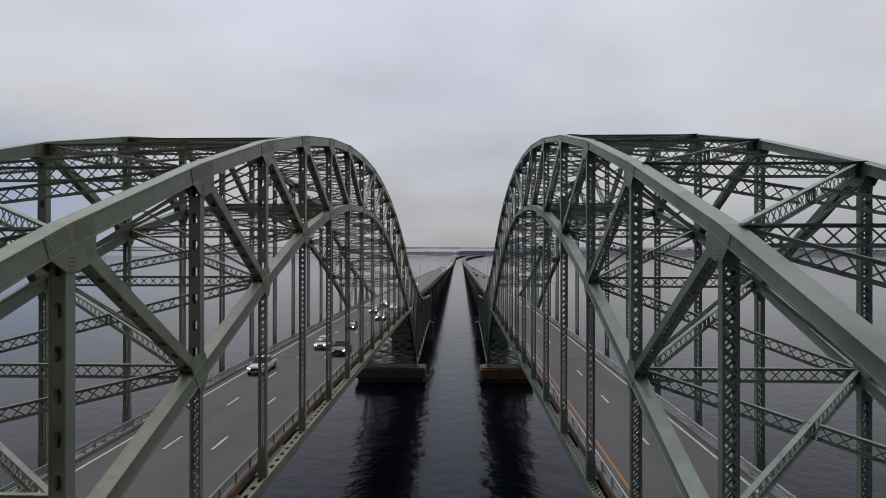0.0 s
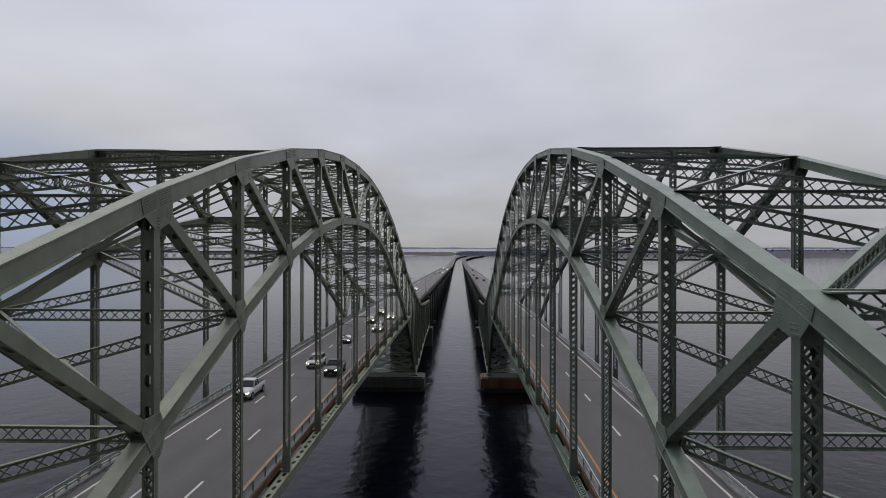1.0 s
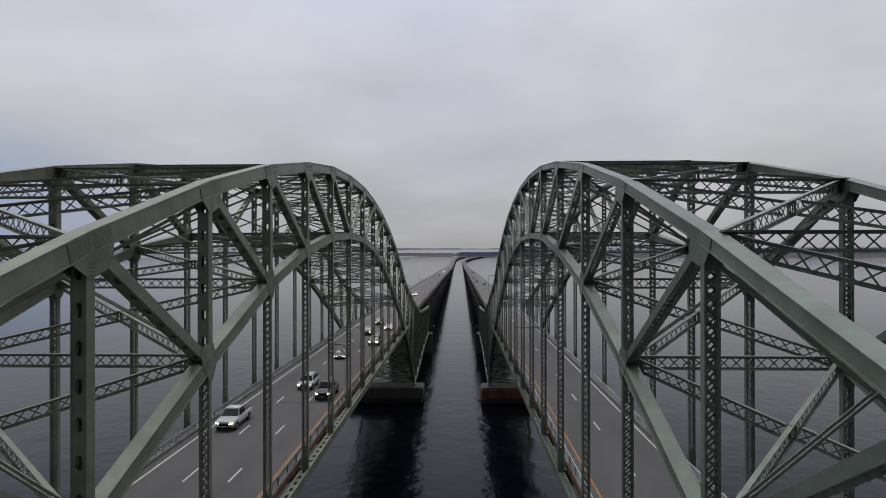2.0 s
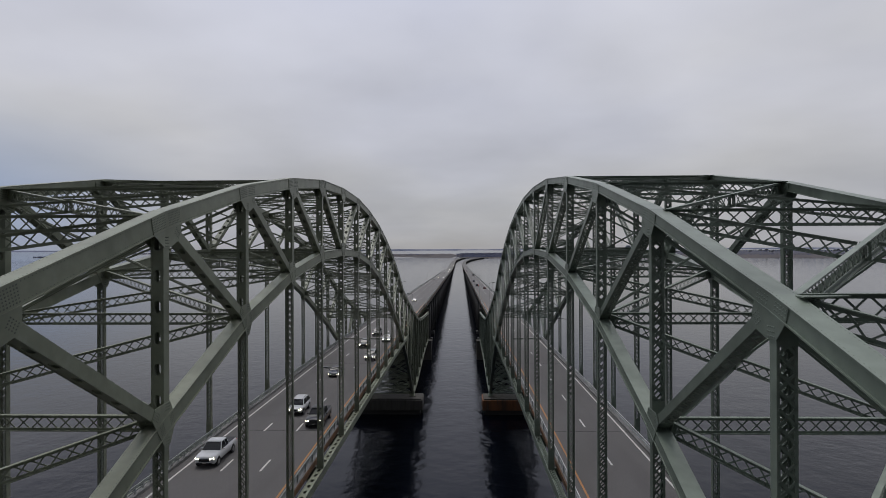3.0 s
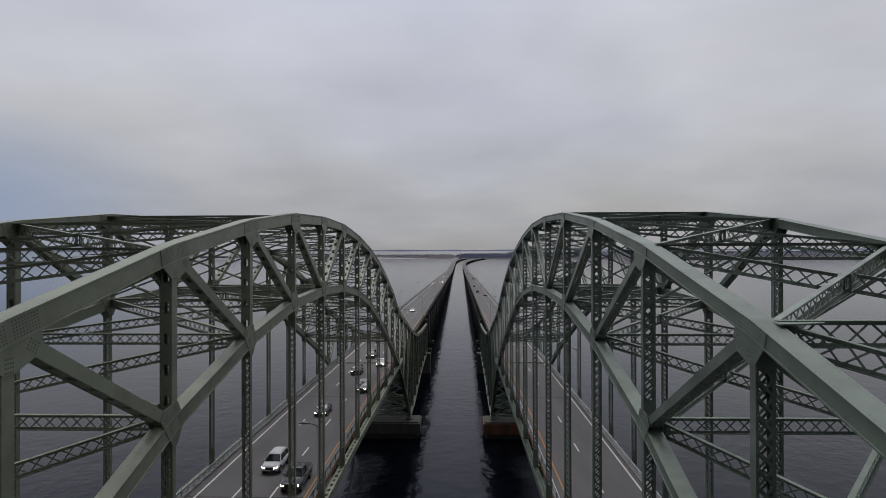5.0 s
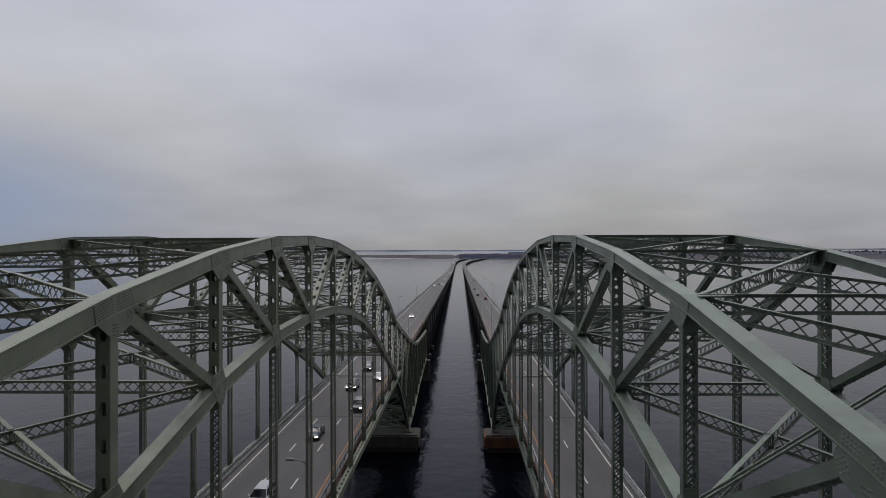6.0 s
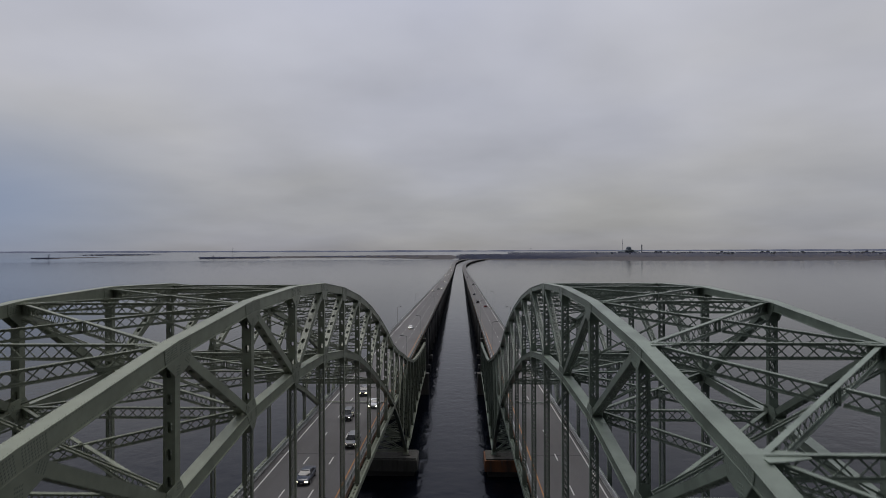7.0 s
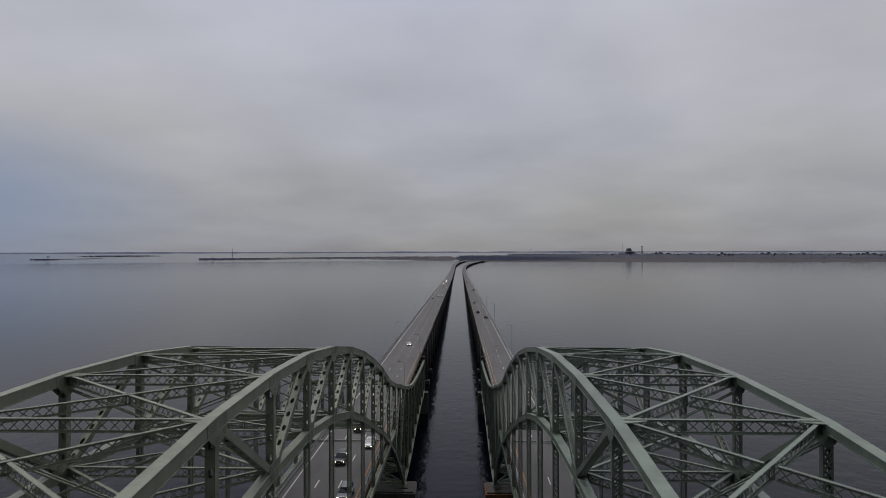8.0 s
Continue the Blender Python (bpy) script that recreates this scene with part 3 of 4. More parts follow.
STATIONS = [-420 + 10 * i for i in range(90)] + [480 + 40 * i for i in range(20)] + [1280 + 70 * i for i in range(34)]
SPAN = [-190 + 10 * i for i in range(39)]
BEYOND = [y for y in STATIONS if y >= 190]


def road(name, label, x0, x1, inner_line, outer_line, lanes, phase, steel):
    b = ribbon(Build(), STATIONS, x0, x1, -0.3, 0)
    ground = tagged(place(name, b.mesh(name, ASPHALT)), label, "road", kind="structure")
    for x, mat, part_name in ((inner_line, YELLOW_PAINT, "yellow_edge_line"), (outer_line, WHITE_PAINT, "white_edge_line")):
        if mat is WHITE_PAINT:
            place(part_name, ribbon(Build(), STATIONS, x - 0.1, x + 0.1, 0.001, 0.006).mesh(part_name, mat), ground)
            continue
        worn = YELLOW_PAINT
        place(part_name, ribbon(Build(), SPAN, x - 0.09, x + 0.09, 0.001, 0.006).mesh(part_name, worn), ground)
        place(part_name, ribbon(Build(), BEYOND, x - 0.09, x + 0.09, 0.001, 0.006).mesh(part_name, WORN_YELLOW), ground)
    dash = Build().box(-0.095, 0.095, -1.52, 1.52, 0.002, 0.008).mesh("lane_dash", WHITE_PAINT)
    far = Build()
    for x in lanes:
        for i in range(-34, 150):
            y = phase + 12.19 * i
            if i < 30:
                ob = place("lane_dash", dash, ground, (x, y, deck_z(y)))
                ob.rotation_euler = (math.atan2(deck_z(y + 1) - deck_z(y - 1), 2), 0, 0)
            else:
                p, _ = along(y, x)
                ribbon(far, [y - 1.52, y + 1.52], x - 0.1, x + 0.1, 0.004, 0.012)
    place("far_lane_dashes", far.mesh("far_lane_dashes", WHITE_PAINT), ground, kind="stuff")
    joint = Build().box(x0 + 0.3, x1 - 0.3, -0.09, 0.09, 0.0, 0.004).mesh("expansion_joint", JOINT)
    for y in [k * P for k in (-15, -10, -5, 0, 4, 7, 10, 14, 18)] + [215 + 32 * i for i in range(9)]:
        ob = place("expansion_joint", joint, ground, (0, y, deck_z(y)))
    # kerbs with the brown fascia of the slab's edge
    for s, x in ((1, x1), (-1, x0)):
        place("kerb", ribbon(Build(), STATIONS, *sorted((x, x - s * 0.45)), 0.002, 0.24).mesh("kerb", KERB), ground)
        place("fascia", ribbon(Build(), STATIONS, *sorted((x + s * 0.003, x + s * 0.1)), -0.36, 0.14).mesh("fascia", FASCIA), ground)
    return ground


ROAD_W = (-27.15, -13.98)
ROAD_E = (9.21, 19.16)
YELLOW_W, WHITE_W = -15.1, -25.85
YELLOW_E, WHITE_E = 10.51, 18.26
road("road_west", "grey worn three-lane bridge road with dashed white lines", *ROAD_W, YELLOW_W, WHITE_W, (-22.1, -18.44), 25.6, STEEL_WEST)
road("road_east", "grey worn two-lane bridge road with a dashed white line", *ROAD_E, YELLOW_E, WHITE_E, (14.31,), 3.3, STEEL_EAST)


def railing(label, x, s, mat, rails, dense=False):
    """A post-and-rail fence on the kerb along the arch; s is the side on which the road lies."""
    fence = new("bridge_railing")
    tagged(fence, label, "railing", "bridge railings")
    post = Build().prism([(-0.05, 0), (0.05, 0), (0.05, 0.62), (0.02, 0.72), (-0.05, 0.72)], "y", -0.045, 0.045).mesh("post", mat)
    gap = 1.27 if dense else 2.54
    for i in range(int(284 / gap)):
        y = -102 + gap * i
        place("post", post, fence, (x, y, deck_z(y) + 0.235))
    ys = [y for y in SPAN if -110 <= y <= 190]
    for z, h, w in rails:
        place("rail", ribbon(Build(), ys, *sorted((x + s * 0.052, x + s * (0.052 + w))), z + 0.235 - h / 2, z + 0.235 + h / 2).mesh("rail", mat), fence)
    return fence


def far_railing(label, x, s, mat):
    """The fence of the causeway past the arch: too far off to tell its posts apart."""
    fence = new("bridge_railing")
    tagged(fence, label, "railing", "bridge railings")
    b = Build()
    for i in range(150):
        y = 191 + 4 * i
        b.box(x - 0.05, x + 0.05, y - 0.06, y + 0.06, deck_z(y) + 0.2, deck_z(y) + 1.2)
    place("posts", b.mesh("posts", mat), fence, kind="stuff")
    for z in (0.55, 1.15):
        place("rail", ribbon(Build(), BEYOND, x - 0.06, x + 0.06, z - 0.07, z + 0.07).mesh("rail", mat), fence)
    return fence


GREEN_RAILS = ((0.24, 0.09, 0.06), (0.44, 0.09, 0.06), (0.62, 0.12, 0.10))
PALE_RAILS = ((0.28, 0.15, 0.06), (0.58, 0.18, 0.09))
railing("grey-green steel post-and-rail fence on a dirty kerb", ROAD_W[0] + 0.16, 1, RAIL_STEEL, GREEN_RAILS, True)
railing("grey-green steel post-and-rail fence beside a yellow edge line", ROAD_W[1] - 0.09, -1, RAIL_STEEL, GREEN_RAILS)
railing("pale painted two-rail steel fence beside a yellow edge line", ROAD_E[0] + 0.09, 1, PALE_RAIL, PALE_RAILS)
railing("pale painted two-rail steel fence on a dirty kerb", ROAD_E[1] - 0.16, -1, PALE_RAIL, PALE_RAILS)
for x, s in ((ROAD_W[0] + 0.16, 1), (ROAD_W[1] - 0.09, -1), (ROAD_E[0] + 0.09, 1), (ROAD_E[1] - 0.16, -1)):
    far_railing("grey steel fence along the low causeway", x, s, RAIL_STEEL)


# ---- water ----
def bay_z(d):
    """The bay is flat, and past three and a half kilometres stands in for all the water out to the horizon."""
    return WATER_Z if d < 3500 else WATER_Z + 54 * ((d - 3500) / 1400) ** 1.4


def polar(az, d, z=0.0):
    """A place d metres from under the bridges, az degrees to the right of their line."""
    t = radians(az)
    return (d * math.sin(t), d * math.cos(t), bay_z(d) + z)


def bay():
    rings = [0.0, 60.0, 300.0, 1200.0, 2500.0] + [3500 + 1400 * i / 14 for i in range(15)]
    b = Build()
    n = 120
    for d in rings:
        b.v += [polar(360 * k / n, d) for k in range(n)]
    for i in range(len(rings) - 1):
        for k in range(n):
            b.f.append((i * n + k, i * n + (k + 1) % n, (i + 1) * n + (k + 1) % n, (i + 1) * n + k))
    me = b.mesh("water", WATER, smooth=True, weld=True)
    if me.polygons[10].normal.z < 0:
        me.flip_normals()
    return tagged(place("water", me), "dark calm bay water with fine ripples", "water", kind="structure")


bay()


# ---- piers ----
def river_pier(x0, x1, y, mat, label):
    pier = new("river_pier")
    pier.location = ((x0 + x1) / 2, y, WATER_Z)
    tagged(pier, label, "pier", "river piers")
    hw = (x1 - x0) / 2
    # the base's dark colour includes the shade under the overhanging body
    place("base", Build().box(-hw + 0.8, hw - 0.8, -3.0, 3.0, -3, 1.3).mesh("base", DARK_CONCRETE), pier)
    place("body", Build().box(-hw, hw, -3.6, 3.6, 1.3, 4.1).mesh("body", mat, bevel=0.08), pier)
    place("cap", Build().box(-hw + 0.35, hw - 0.35, -3.2, 3.2, 4.1, 4.45).mesh("cap", CONCRETE, bevel=0.05), pier)
    for x in (-hw + 3.0, hw - 3.0):
        place("pedestal", Build().box(x - 1.1, x + 1.1, -1.4, 1.4, 4.45, 4.6).mesh("pedestal", CONCRETE), pier)
    return pier


for s in (-1, 1):
    river_pier(OUTER_W - 3, INNER_W + 3, s * PIER * P, CONCRETE, "stained grey concrete river pier under a steel arch")
    river_pier(INNER_E - 2.4, OUTER_E + 2.4, s * PIER * P, RUSTY_CONCRETE, "rust-streaked concrete river pier under a steel arch")


def anchor_pier(x0, x1, y):
    """The solid pier under the end of an anchor arm, with a shelf for the causeway girders."""
    pier = new("anchor_pier")
    pier.location = ((x0 + x1) / 2, y, WATER_Z)
    tagged(pier, "tall stained concrete pier at the end of a truss", "pier", "anchor piers")
    hw, top_z = (x1 - x0) / 2, LOW[END] - 0.45 - WATER_Z
    place("body", Build().box(-hw, hw, -1.7, 1.7, -3, top_z).mesh("body", CONCRETE, bevel=0.06), pier)
    back = 0.55 if y > 0 else -1.7
    place("back_wall", Build().box(-hw + 1.2, hw - 1.2, back, back + 1.15, top_z, deck_z(y) - WATER_Z - 2.0).mesh("back_wall", CONCRETE), pier)
    return pier


for s in (-1, 1):
    for x0, x1 in ((OUTER_W - 1.6, INNER_W + 1.6), (INNER_E - 1.6, OUTER_E + 1.6)):
        anchor_pier(x0, x1, s * (END * P + 0.5))


def bent(x0, x1, y, tall):
    """A causeway pier: crosshead on columns that stand on a footing in the water."""
    pier = new("causeway_pier")
    c = (x0 + x1) / 2
    pier.location = (c, y, WATER_Z)
    tagged(pier, "dark concrete causeway pier with a crosshead on columns", "pier", "causeway piers")
    hw, h = (x1 - x0) / 2, deck_z(y) - WATER_Z - 2.0
    place("crosshead", Build().box(-hw, hw, -0.8, 0.8, h - 1.3, h).mesh("crosshead", DARK_CONCRETE), pier)
    for x in (-hw + 1.2, 0, hw - 1.2):
        place("column", Build().tube([(x, 0, -2), (x, 0, h - 1.3)], 0.6, 12).mesh("column", DARK_CONCRETE, True), pier)
    if tall:
        place("footing", Build().box(-hw - 0.2, hw + 0.2, -1.6, 1.6, -2, 1.6).mesh("footing", DARK_CONCRETE, bevel=0.06), pier)
    return pier


for x0, x1 in (ROAD_W, ROAD_E):
    for i in range(30):
        y = 208 + 26 * i
        bent(x0, x1, y, i < 3)
    far = Build()
    for i in range(30, 122):
        y = 208 + 26 * i
        p, _ = along(y, (x0 + x1) / 2)
        far.box(p.x - 5, p.x + 5, p.y - 0.7, p.y + 0.7, WATER_Z - 1, deck_z(y) - 1.4)
    tagged(place("far_causeway_piers", far.mesh("far_causeway_piers", DARK_CONCRETE)), "far row of dark concrete causeway piers in water", "piers", kind="stuff")
    # girders of the causeway
    girders = new("causeway_girders")
    tagged(girders, "dark steel girders carrying the low causeway road", "girder", "causeway girders")
    for x in (x0 + 0.5, (x0 + x1) / 2, x1 - 0.5):
        place("girder", ribbon(Build(), [y for y in STATIONS if y >= 180], x - 0.2, x + 0.2, -1.95, -0.302).mesh("girder", DARK_CONCRETE), girders)
    back = new("causeway_girders")
    tagged(back, "dark steel girders carrying the low causeway road", "girder", "causeway girders")
    for x in (x0 + 0.5, (x0 + x1) / 2, x1 - 0.5):
        place("girder", ribbon(Build(), [y for y in STATIONS if y <= -180], x - 0.2, x + 0.2, -1.95, -0.302).mesh("girder", DARK_CONCRETE), back)


# ---- street lamps ----
def lamp_mesh(tall):
    pole = Build().tube([(0, 0, 0), (0, 0, 0.5), (0, 0, 0.52), (0, 0, tall)], [0.16, 0.16, 0.1, 0.06], 8).mesh("pole", GALVANISED, True)
    arm = Build().tube([(0, 0, tall - 0.3), (0.3, 0, tall - 0.05), (0.7, 0, tall + 0.05), (1.1, 0, tall + 0.08)], [0.06, 0.055, 0.05, 0.05], 6).mesh("arm", GALVANISED, True)
    head = Build().prism([(1.0, tall), (1.8, tall + 0.02), (1.85, tall + 0.1), (1.6, tall + 0.22), (1.05, tall + 0.2)], "y", -0.18, 0.18).mesh("lamp_head", GALVANISED, bevel=0.02)
    return pole, arm, head


LAMPS = {tall: lamp_mesh(tall) for tall in (6.5, 8.0, 11.0)}


def street_lamp(x, y, s, tall):
    lamp = new("street_lamp")
    p, turn = along(y, x)
    lamp.location = (p.x, p.y, deck_z(y) + 0.235)
    lamp.rotation_euler = (0, 0, turn + (0 if s > 0 else math.pi))
    tagged(lamp, "slim grey steel street lamp with a single arm", "street lamp", "street lamps along the causeway")
    for n, me in zip(("pole", "arm", "lamp_head"), LAMPS[tall]):
        place(n, me, lamp)


for x, s, tall, ys in ((ROAD_W[0] + 0.12, 1, 8.0, [212, 320, 435, 555, 670, 790, 910, 1030, 1150, 1270, 1400, 1530]),
                       (ROAD_W[1] - 0.12, -1, 6.5, [-49.6, 1.5, 55]),
                       (ROAD_W[1] - 0.12, -1, 8.0, [112, 170, 289, 410, 530, 650, 770, 890, 1010, 1130]),
                       (ROAD_E[0] + 0.12, 1, 11.0, [120, 211, 300, 390, 485, 580, 680, 780, 880, 980, 1080, 1180]),
                       (ROAD_E[1] - 0.12, -1, 8.0, [39]),
                       (ROAD_E[1] - 0.12, -1, 11.0, [173, 279, 374, 470, 570, 670, 770, 870, 970, 1070, 1170])):
    for y in ys:
        street_lamp(x, y, s, tall)

arch_bridge("grey-green riveted steel truss arch bridge with perforated box members", INNER_W, OUTER_W, STEEL_WEST, True)
arch_bridge("weathered green riveted steel truss arch bridge with laced open members", INNER_E, OUTER_E, STEEL_EAST, False)


# ---- far shores ----
MARSH = material("brown_marsh_grass", (0.066, 0.056, 0.058), rough=0.95, grain=0.3, grain_scale=0.03, stain=0.9, stain_scale=0.008,
                 stain_colour=(0.045, 0.042, 0.052), bump=0.0, stretch=(1, 0.5, 1))
# the blue in woods and undergrowth is distance haze put into the colour
WOODS = material("haze_blue_woods", (0.066, 0.076, 0.128), rough=0.95, grain=0.3, grain_scale=0.05, stain=0.5, stain_scale=0.02, bump=0.0)
UNDERGROWTH = material("haze_blue_brown_undergrowth", (0.050, 0.052, 0.076), rough=0.95, grain=0.3, grain_scale=0.03, stain=0.6, stain_scale=0.01, stain_colour=(0.075, 0.064, 0.066), bump=0.0)
# coast and masts: the air's blue haze is painted in as base colour
FAR_COAST = material("haze_blue_far_coast", (0.10, 0.115, 0.175), rough=0.95, grain=0.2, grain_scale=0.01, stain=0.4, stain_scale=0.004, bump=0.0)
PALE_WALL = material("pale_house_wall", (0.42, 0.41, 0.40), rough=0.8)
# far roofs, hall and tower: grey tinted blue to include the haze
SLATE = material("haze_grey_blue", (0.17, 0.20, 0.23), rough=0.8)
rng = random.Random(11)


def shore(label, az0, az1, near, far, seed, name="marsh", mat=None, rise=1.2):
    """A low irregular land between two distances, both functions of the bearing."""
    n, m = max(12, int((az1 - az0) / 0.12)), 7
    b = Build()
    for i in range(n + 1):
        az = az0 + (az1 - az0) * i / n
        wob = noise.noise((az * 1.3, seed, 0)) * 0.55 + noise.noise((az * 5.1, seed, 3)) * 0.3 + noise.noise((az * 17, seed, 5)) * 0.15
        d0, d1 = near(az) + 110 * wob, far(az) + 60 * noise.noise((az * 3, seed, 9))
        taper = min(1, i / 6, (n - i) / 6)
        mid = (d0 + d1) / 2
        d0, d1 = mid + (d0 - mid) * taper, mid + (d1 - mid) * taper
        for j in range(m + 1):
            b.v.append(polar(az, d0 + (d1 - d0) * j / m, -0.3 if j in (0, m) else rise))
    for i in range(n):
        for j in range(m):
            a = i * (m + 1) + j
            b.f.append((a, a + 1, a + m + 2, a + m + 1))
    return tagged(place(name, b.mesh(name, mat or MARSH)), label, name.split("_")[0], kind="structure")


def woods(label, count, spots, mat=WOODS):
    """A far wood: uneven clumps, each a jittered low crown."""
    b = Build()
    for _ in range(count):
        az, d, size, tall = spots()
        x, y, z = polar(az, d)
        sides = 7
        lean = [(rng.uniform(0.6, 1.15), rng.uniform(0.75, 1.2)) for _ in range(sides)]
        pts = []
        for level, f in ((0.0, 0.75), (0.45, 1.0), (0.8, 0.65)):
            for k in range(sides):
                t = 2 * math.pi * k / sides
                r, h = lean[k]
                pts.append((x + size * f * r * math.cos(t), y + size * f * r * math.sin(t), z - 0.5 + tall * level * h))
        pts.append((x, y, z + tall * rng.uniform(0.9, 1.1)))
        faces = [(i * sides + k, i * sides + (k + 1) % sides, (i + 1) * sides + (k + 1) % sides, (i + 1) * sides + k) for i in range(2) for k in range(sides)]
        faces += [(2 * sides + k, 2 * sides + (k + 1) % sides, 3 * sides) for k in range(sides)]
        b.add(pts, faces)
    return tagged(place("far_woods", b.mesh("far_woods", mat, smooth=True)), label, "woods", kind="stuff")


def bearing(px):
    """Degrees to the right of the bridges' line for a place along the horizon, counted across the picture's width."""
    return math.degrees(math.atan((px - 784) / 1052.6)) - 1.59


def ramp(pairs):
    xs, ys = [bearing(p) for p, _ in pairs], [d for _, d in pairs]
    return lambda az: float(np.interp(az, xs, ys))


shore("wide brown salt marsh with ragged shoreline", bearing(806), 62, ramp([(806, 3560), (850, 3480), (900, 3270), (1000, 3300), (1100, 3250), (1200, 3300), (1350, 3480), (1568, 3600)]),
      ramp([(806, 4300), (1000, 4560), (1568, 4560)]), 1.0)
shore("low brown marsh island with a ragged shoreline", bearing(345), bearing(812), ramp([(345, 4020), (390, 3920), (450, 3880), (520, 3930), (600, 3950), (700, 3800), (760, 3600), (812, 3560)]),
      ramp([(345, 4130), (450, 4180), (600, 4250), (700, 4300), (812, 4320)]), 2.0)
shore("thin low marsh islet in the bay", bearing(45), bearing(175), ramp([(45, 4080), (100, 4090), (175, 4180)]), ramp([(45, 4150), (175, 4240)]), 3.0)
shore("thin low marsh islet in the bay", bearing(130), bearing(280), ramp([(130, 4450), (280, 4430)]), ramp([(130, 4540), (280, 4500)]), 4.0)
shore("thin low marsh islet in the bay", -60, bearing(-60), lambda az: 3900.0, lambda az: 4050.0, 5.0)
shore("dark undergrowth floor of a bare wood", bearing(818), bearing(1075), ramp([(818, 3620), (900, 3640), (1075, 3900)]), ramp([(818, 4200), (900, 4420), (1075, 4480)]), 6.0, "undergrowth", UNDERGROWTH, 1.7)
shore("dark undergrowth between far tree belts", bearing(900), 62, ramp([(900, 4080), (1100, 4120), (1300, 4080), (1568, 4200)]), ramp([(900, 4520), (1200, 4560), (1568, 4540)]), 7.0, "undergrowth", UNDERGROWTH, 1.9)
shore("dark undergrowth on a low marsh island", bearing(350), bearing(470), ramp([(350, 3950), (470, 3960)]), ramp([(350, 4090), (470, 4060)]), 8.0, "undergrowth", UNDERGROWTH, 1.7)
# the barrier coast right round the bay
coast = Build()
for k in range(720):
    for j in (0, 1):
        a = (k + j) * 0.5
        h = 5 + 4 * noise.noise((math.cos(radians(a)) * 14, math.sin(radians(a)) * 14, 2)) + 3 * noise.noise((math.cos(radians(a)) * 60, math.sin(radians(a)) * 60, 7))
        coast.v += [polar(a, 4780, -3), polar(a, 4830, max(1, h - 3)), polar(a, 4896, max(2, h)), polar(a, 4899, -3)]
    q = 8 * k
    coast.f += [(q, q + 4, q + 5, q + 1), (q + 1, q + 5, q + 6, q + 2), (q + 2, q + 6, q + 7, q + 3)]
tagged(place("backdrop_coast", coast.mesh("backdrop_coast", FAR_COAST)), "low barrier coast along the horizon, tinted haze blue", "coast", kind="structure")

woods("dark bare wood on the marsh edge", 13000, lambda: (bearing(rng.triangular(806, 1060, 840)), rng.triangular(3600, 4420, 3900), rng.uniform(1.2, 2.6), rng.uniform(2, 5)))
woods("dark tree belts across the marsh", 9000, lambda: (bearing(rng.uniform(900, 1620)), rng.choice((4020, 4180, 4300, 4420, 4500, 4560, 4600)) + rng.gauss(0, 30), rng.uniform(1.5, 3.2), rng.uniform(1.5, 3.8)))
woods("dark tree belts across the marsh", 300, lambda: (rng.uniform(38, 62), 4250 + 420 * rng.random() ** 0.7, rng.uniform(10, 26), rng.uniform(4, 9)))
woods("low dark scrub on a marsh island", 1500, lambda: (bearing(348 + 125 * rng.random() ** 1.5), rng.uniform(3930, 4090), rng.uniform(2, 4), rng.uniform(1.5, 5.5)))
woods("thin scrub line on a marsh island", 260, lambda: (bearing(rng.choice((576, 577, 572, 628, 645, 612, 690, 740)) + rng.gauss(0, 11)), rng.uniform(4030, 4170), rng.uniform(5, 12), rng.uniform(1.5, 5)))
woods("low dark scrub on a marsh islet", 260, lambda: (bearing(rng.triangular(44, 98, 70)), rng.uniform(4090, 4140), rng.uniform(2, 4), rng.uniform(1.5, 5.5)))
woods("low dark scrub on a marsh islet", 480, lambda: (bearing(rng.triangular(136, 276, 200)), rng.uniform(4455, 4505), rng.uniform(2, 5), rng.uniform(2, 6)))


def tidal_pools():
    """Thin sheets of water left on the marsh, seen edge-on."""
    b = Build()
    for _ in range(46):
        px = rng.choice((rng.uniform(560, 800), rng.uniform(900, 1568), rng.uniform(1000, 1568)))
        az, d = bearing(px), rng.uniform(3420, 3640) if px > 880 else rng.uniform(3880, 4160)
        x, y, z = polar(az, d, 1.5)
        wide, deep = rng.uniform(12, 46), rng.uniform(8, 26)
        n = 12
        b.add([(x + wide * rng.uniform(0.6, 1.1) * math.cos(2 * math.pi * k / n), y + deep * rng.uniform(0.6, 1.1) * math.sin(2 * math.pi * k / n), bay_z(d) + 1.9) for k in range(n)], [tuple(range(n))])
    tagged(place("tidal_pools", b.mesh("tidal_pools", WATER)), "pale tidal pools scattered over a brown marsh", "pools", kind="stuff")


tidal_pools()


def far_house(px, d, w, h):
    house = new("far_house")
    x, y, z = polar(bearing(px), d)
    house.location = (x, y, z)
    tagged(house, "tiny pale far house among marsh trees", "house", "far houses")
    place("wall", Build().box(-w / 2, w / 2, -5, 5, -1, h).mesh("wall", PALE_WALL), house)
    place("roof", Build().prism([(-w / 2 - 0.6, h), (w / 2 + 0.6, h), (w / 4, h + 4), (-w / 4, h + 4)], "y", -5.5, 5.5).mesh("roof", SLATE), house)


for i in range(34):
    far_house(rng.uniform(1160, 1568), rng.uniform(4300, 4620), rng.uniform(12, 26), rng.uniform(5, 9))
for px in (1118, 1086, 1060):
    far_house(px, 4350, 16, 7)


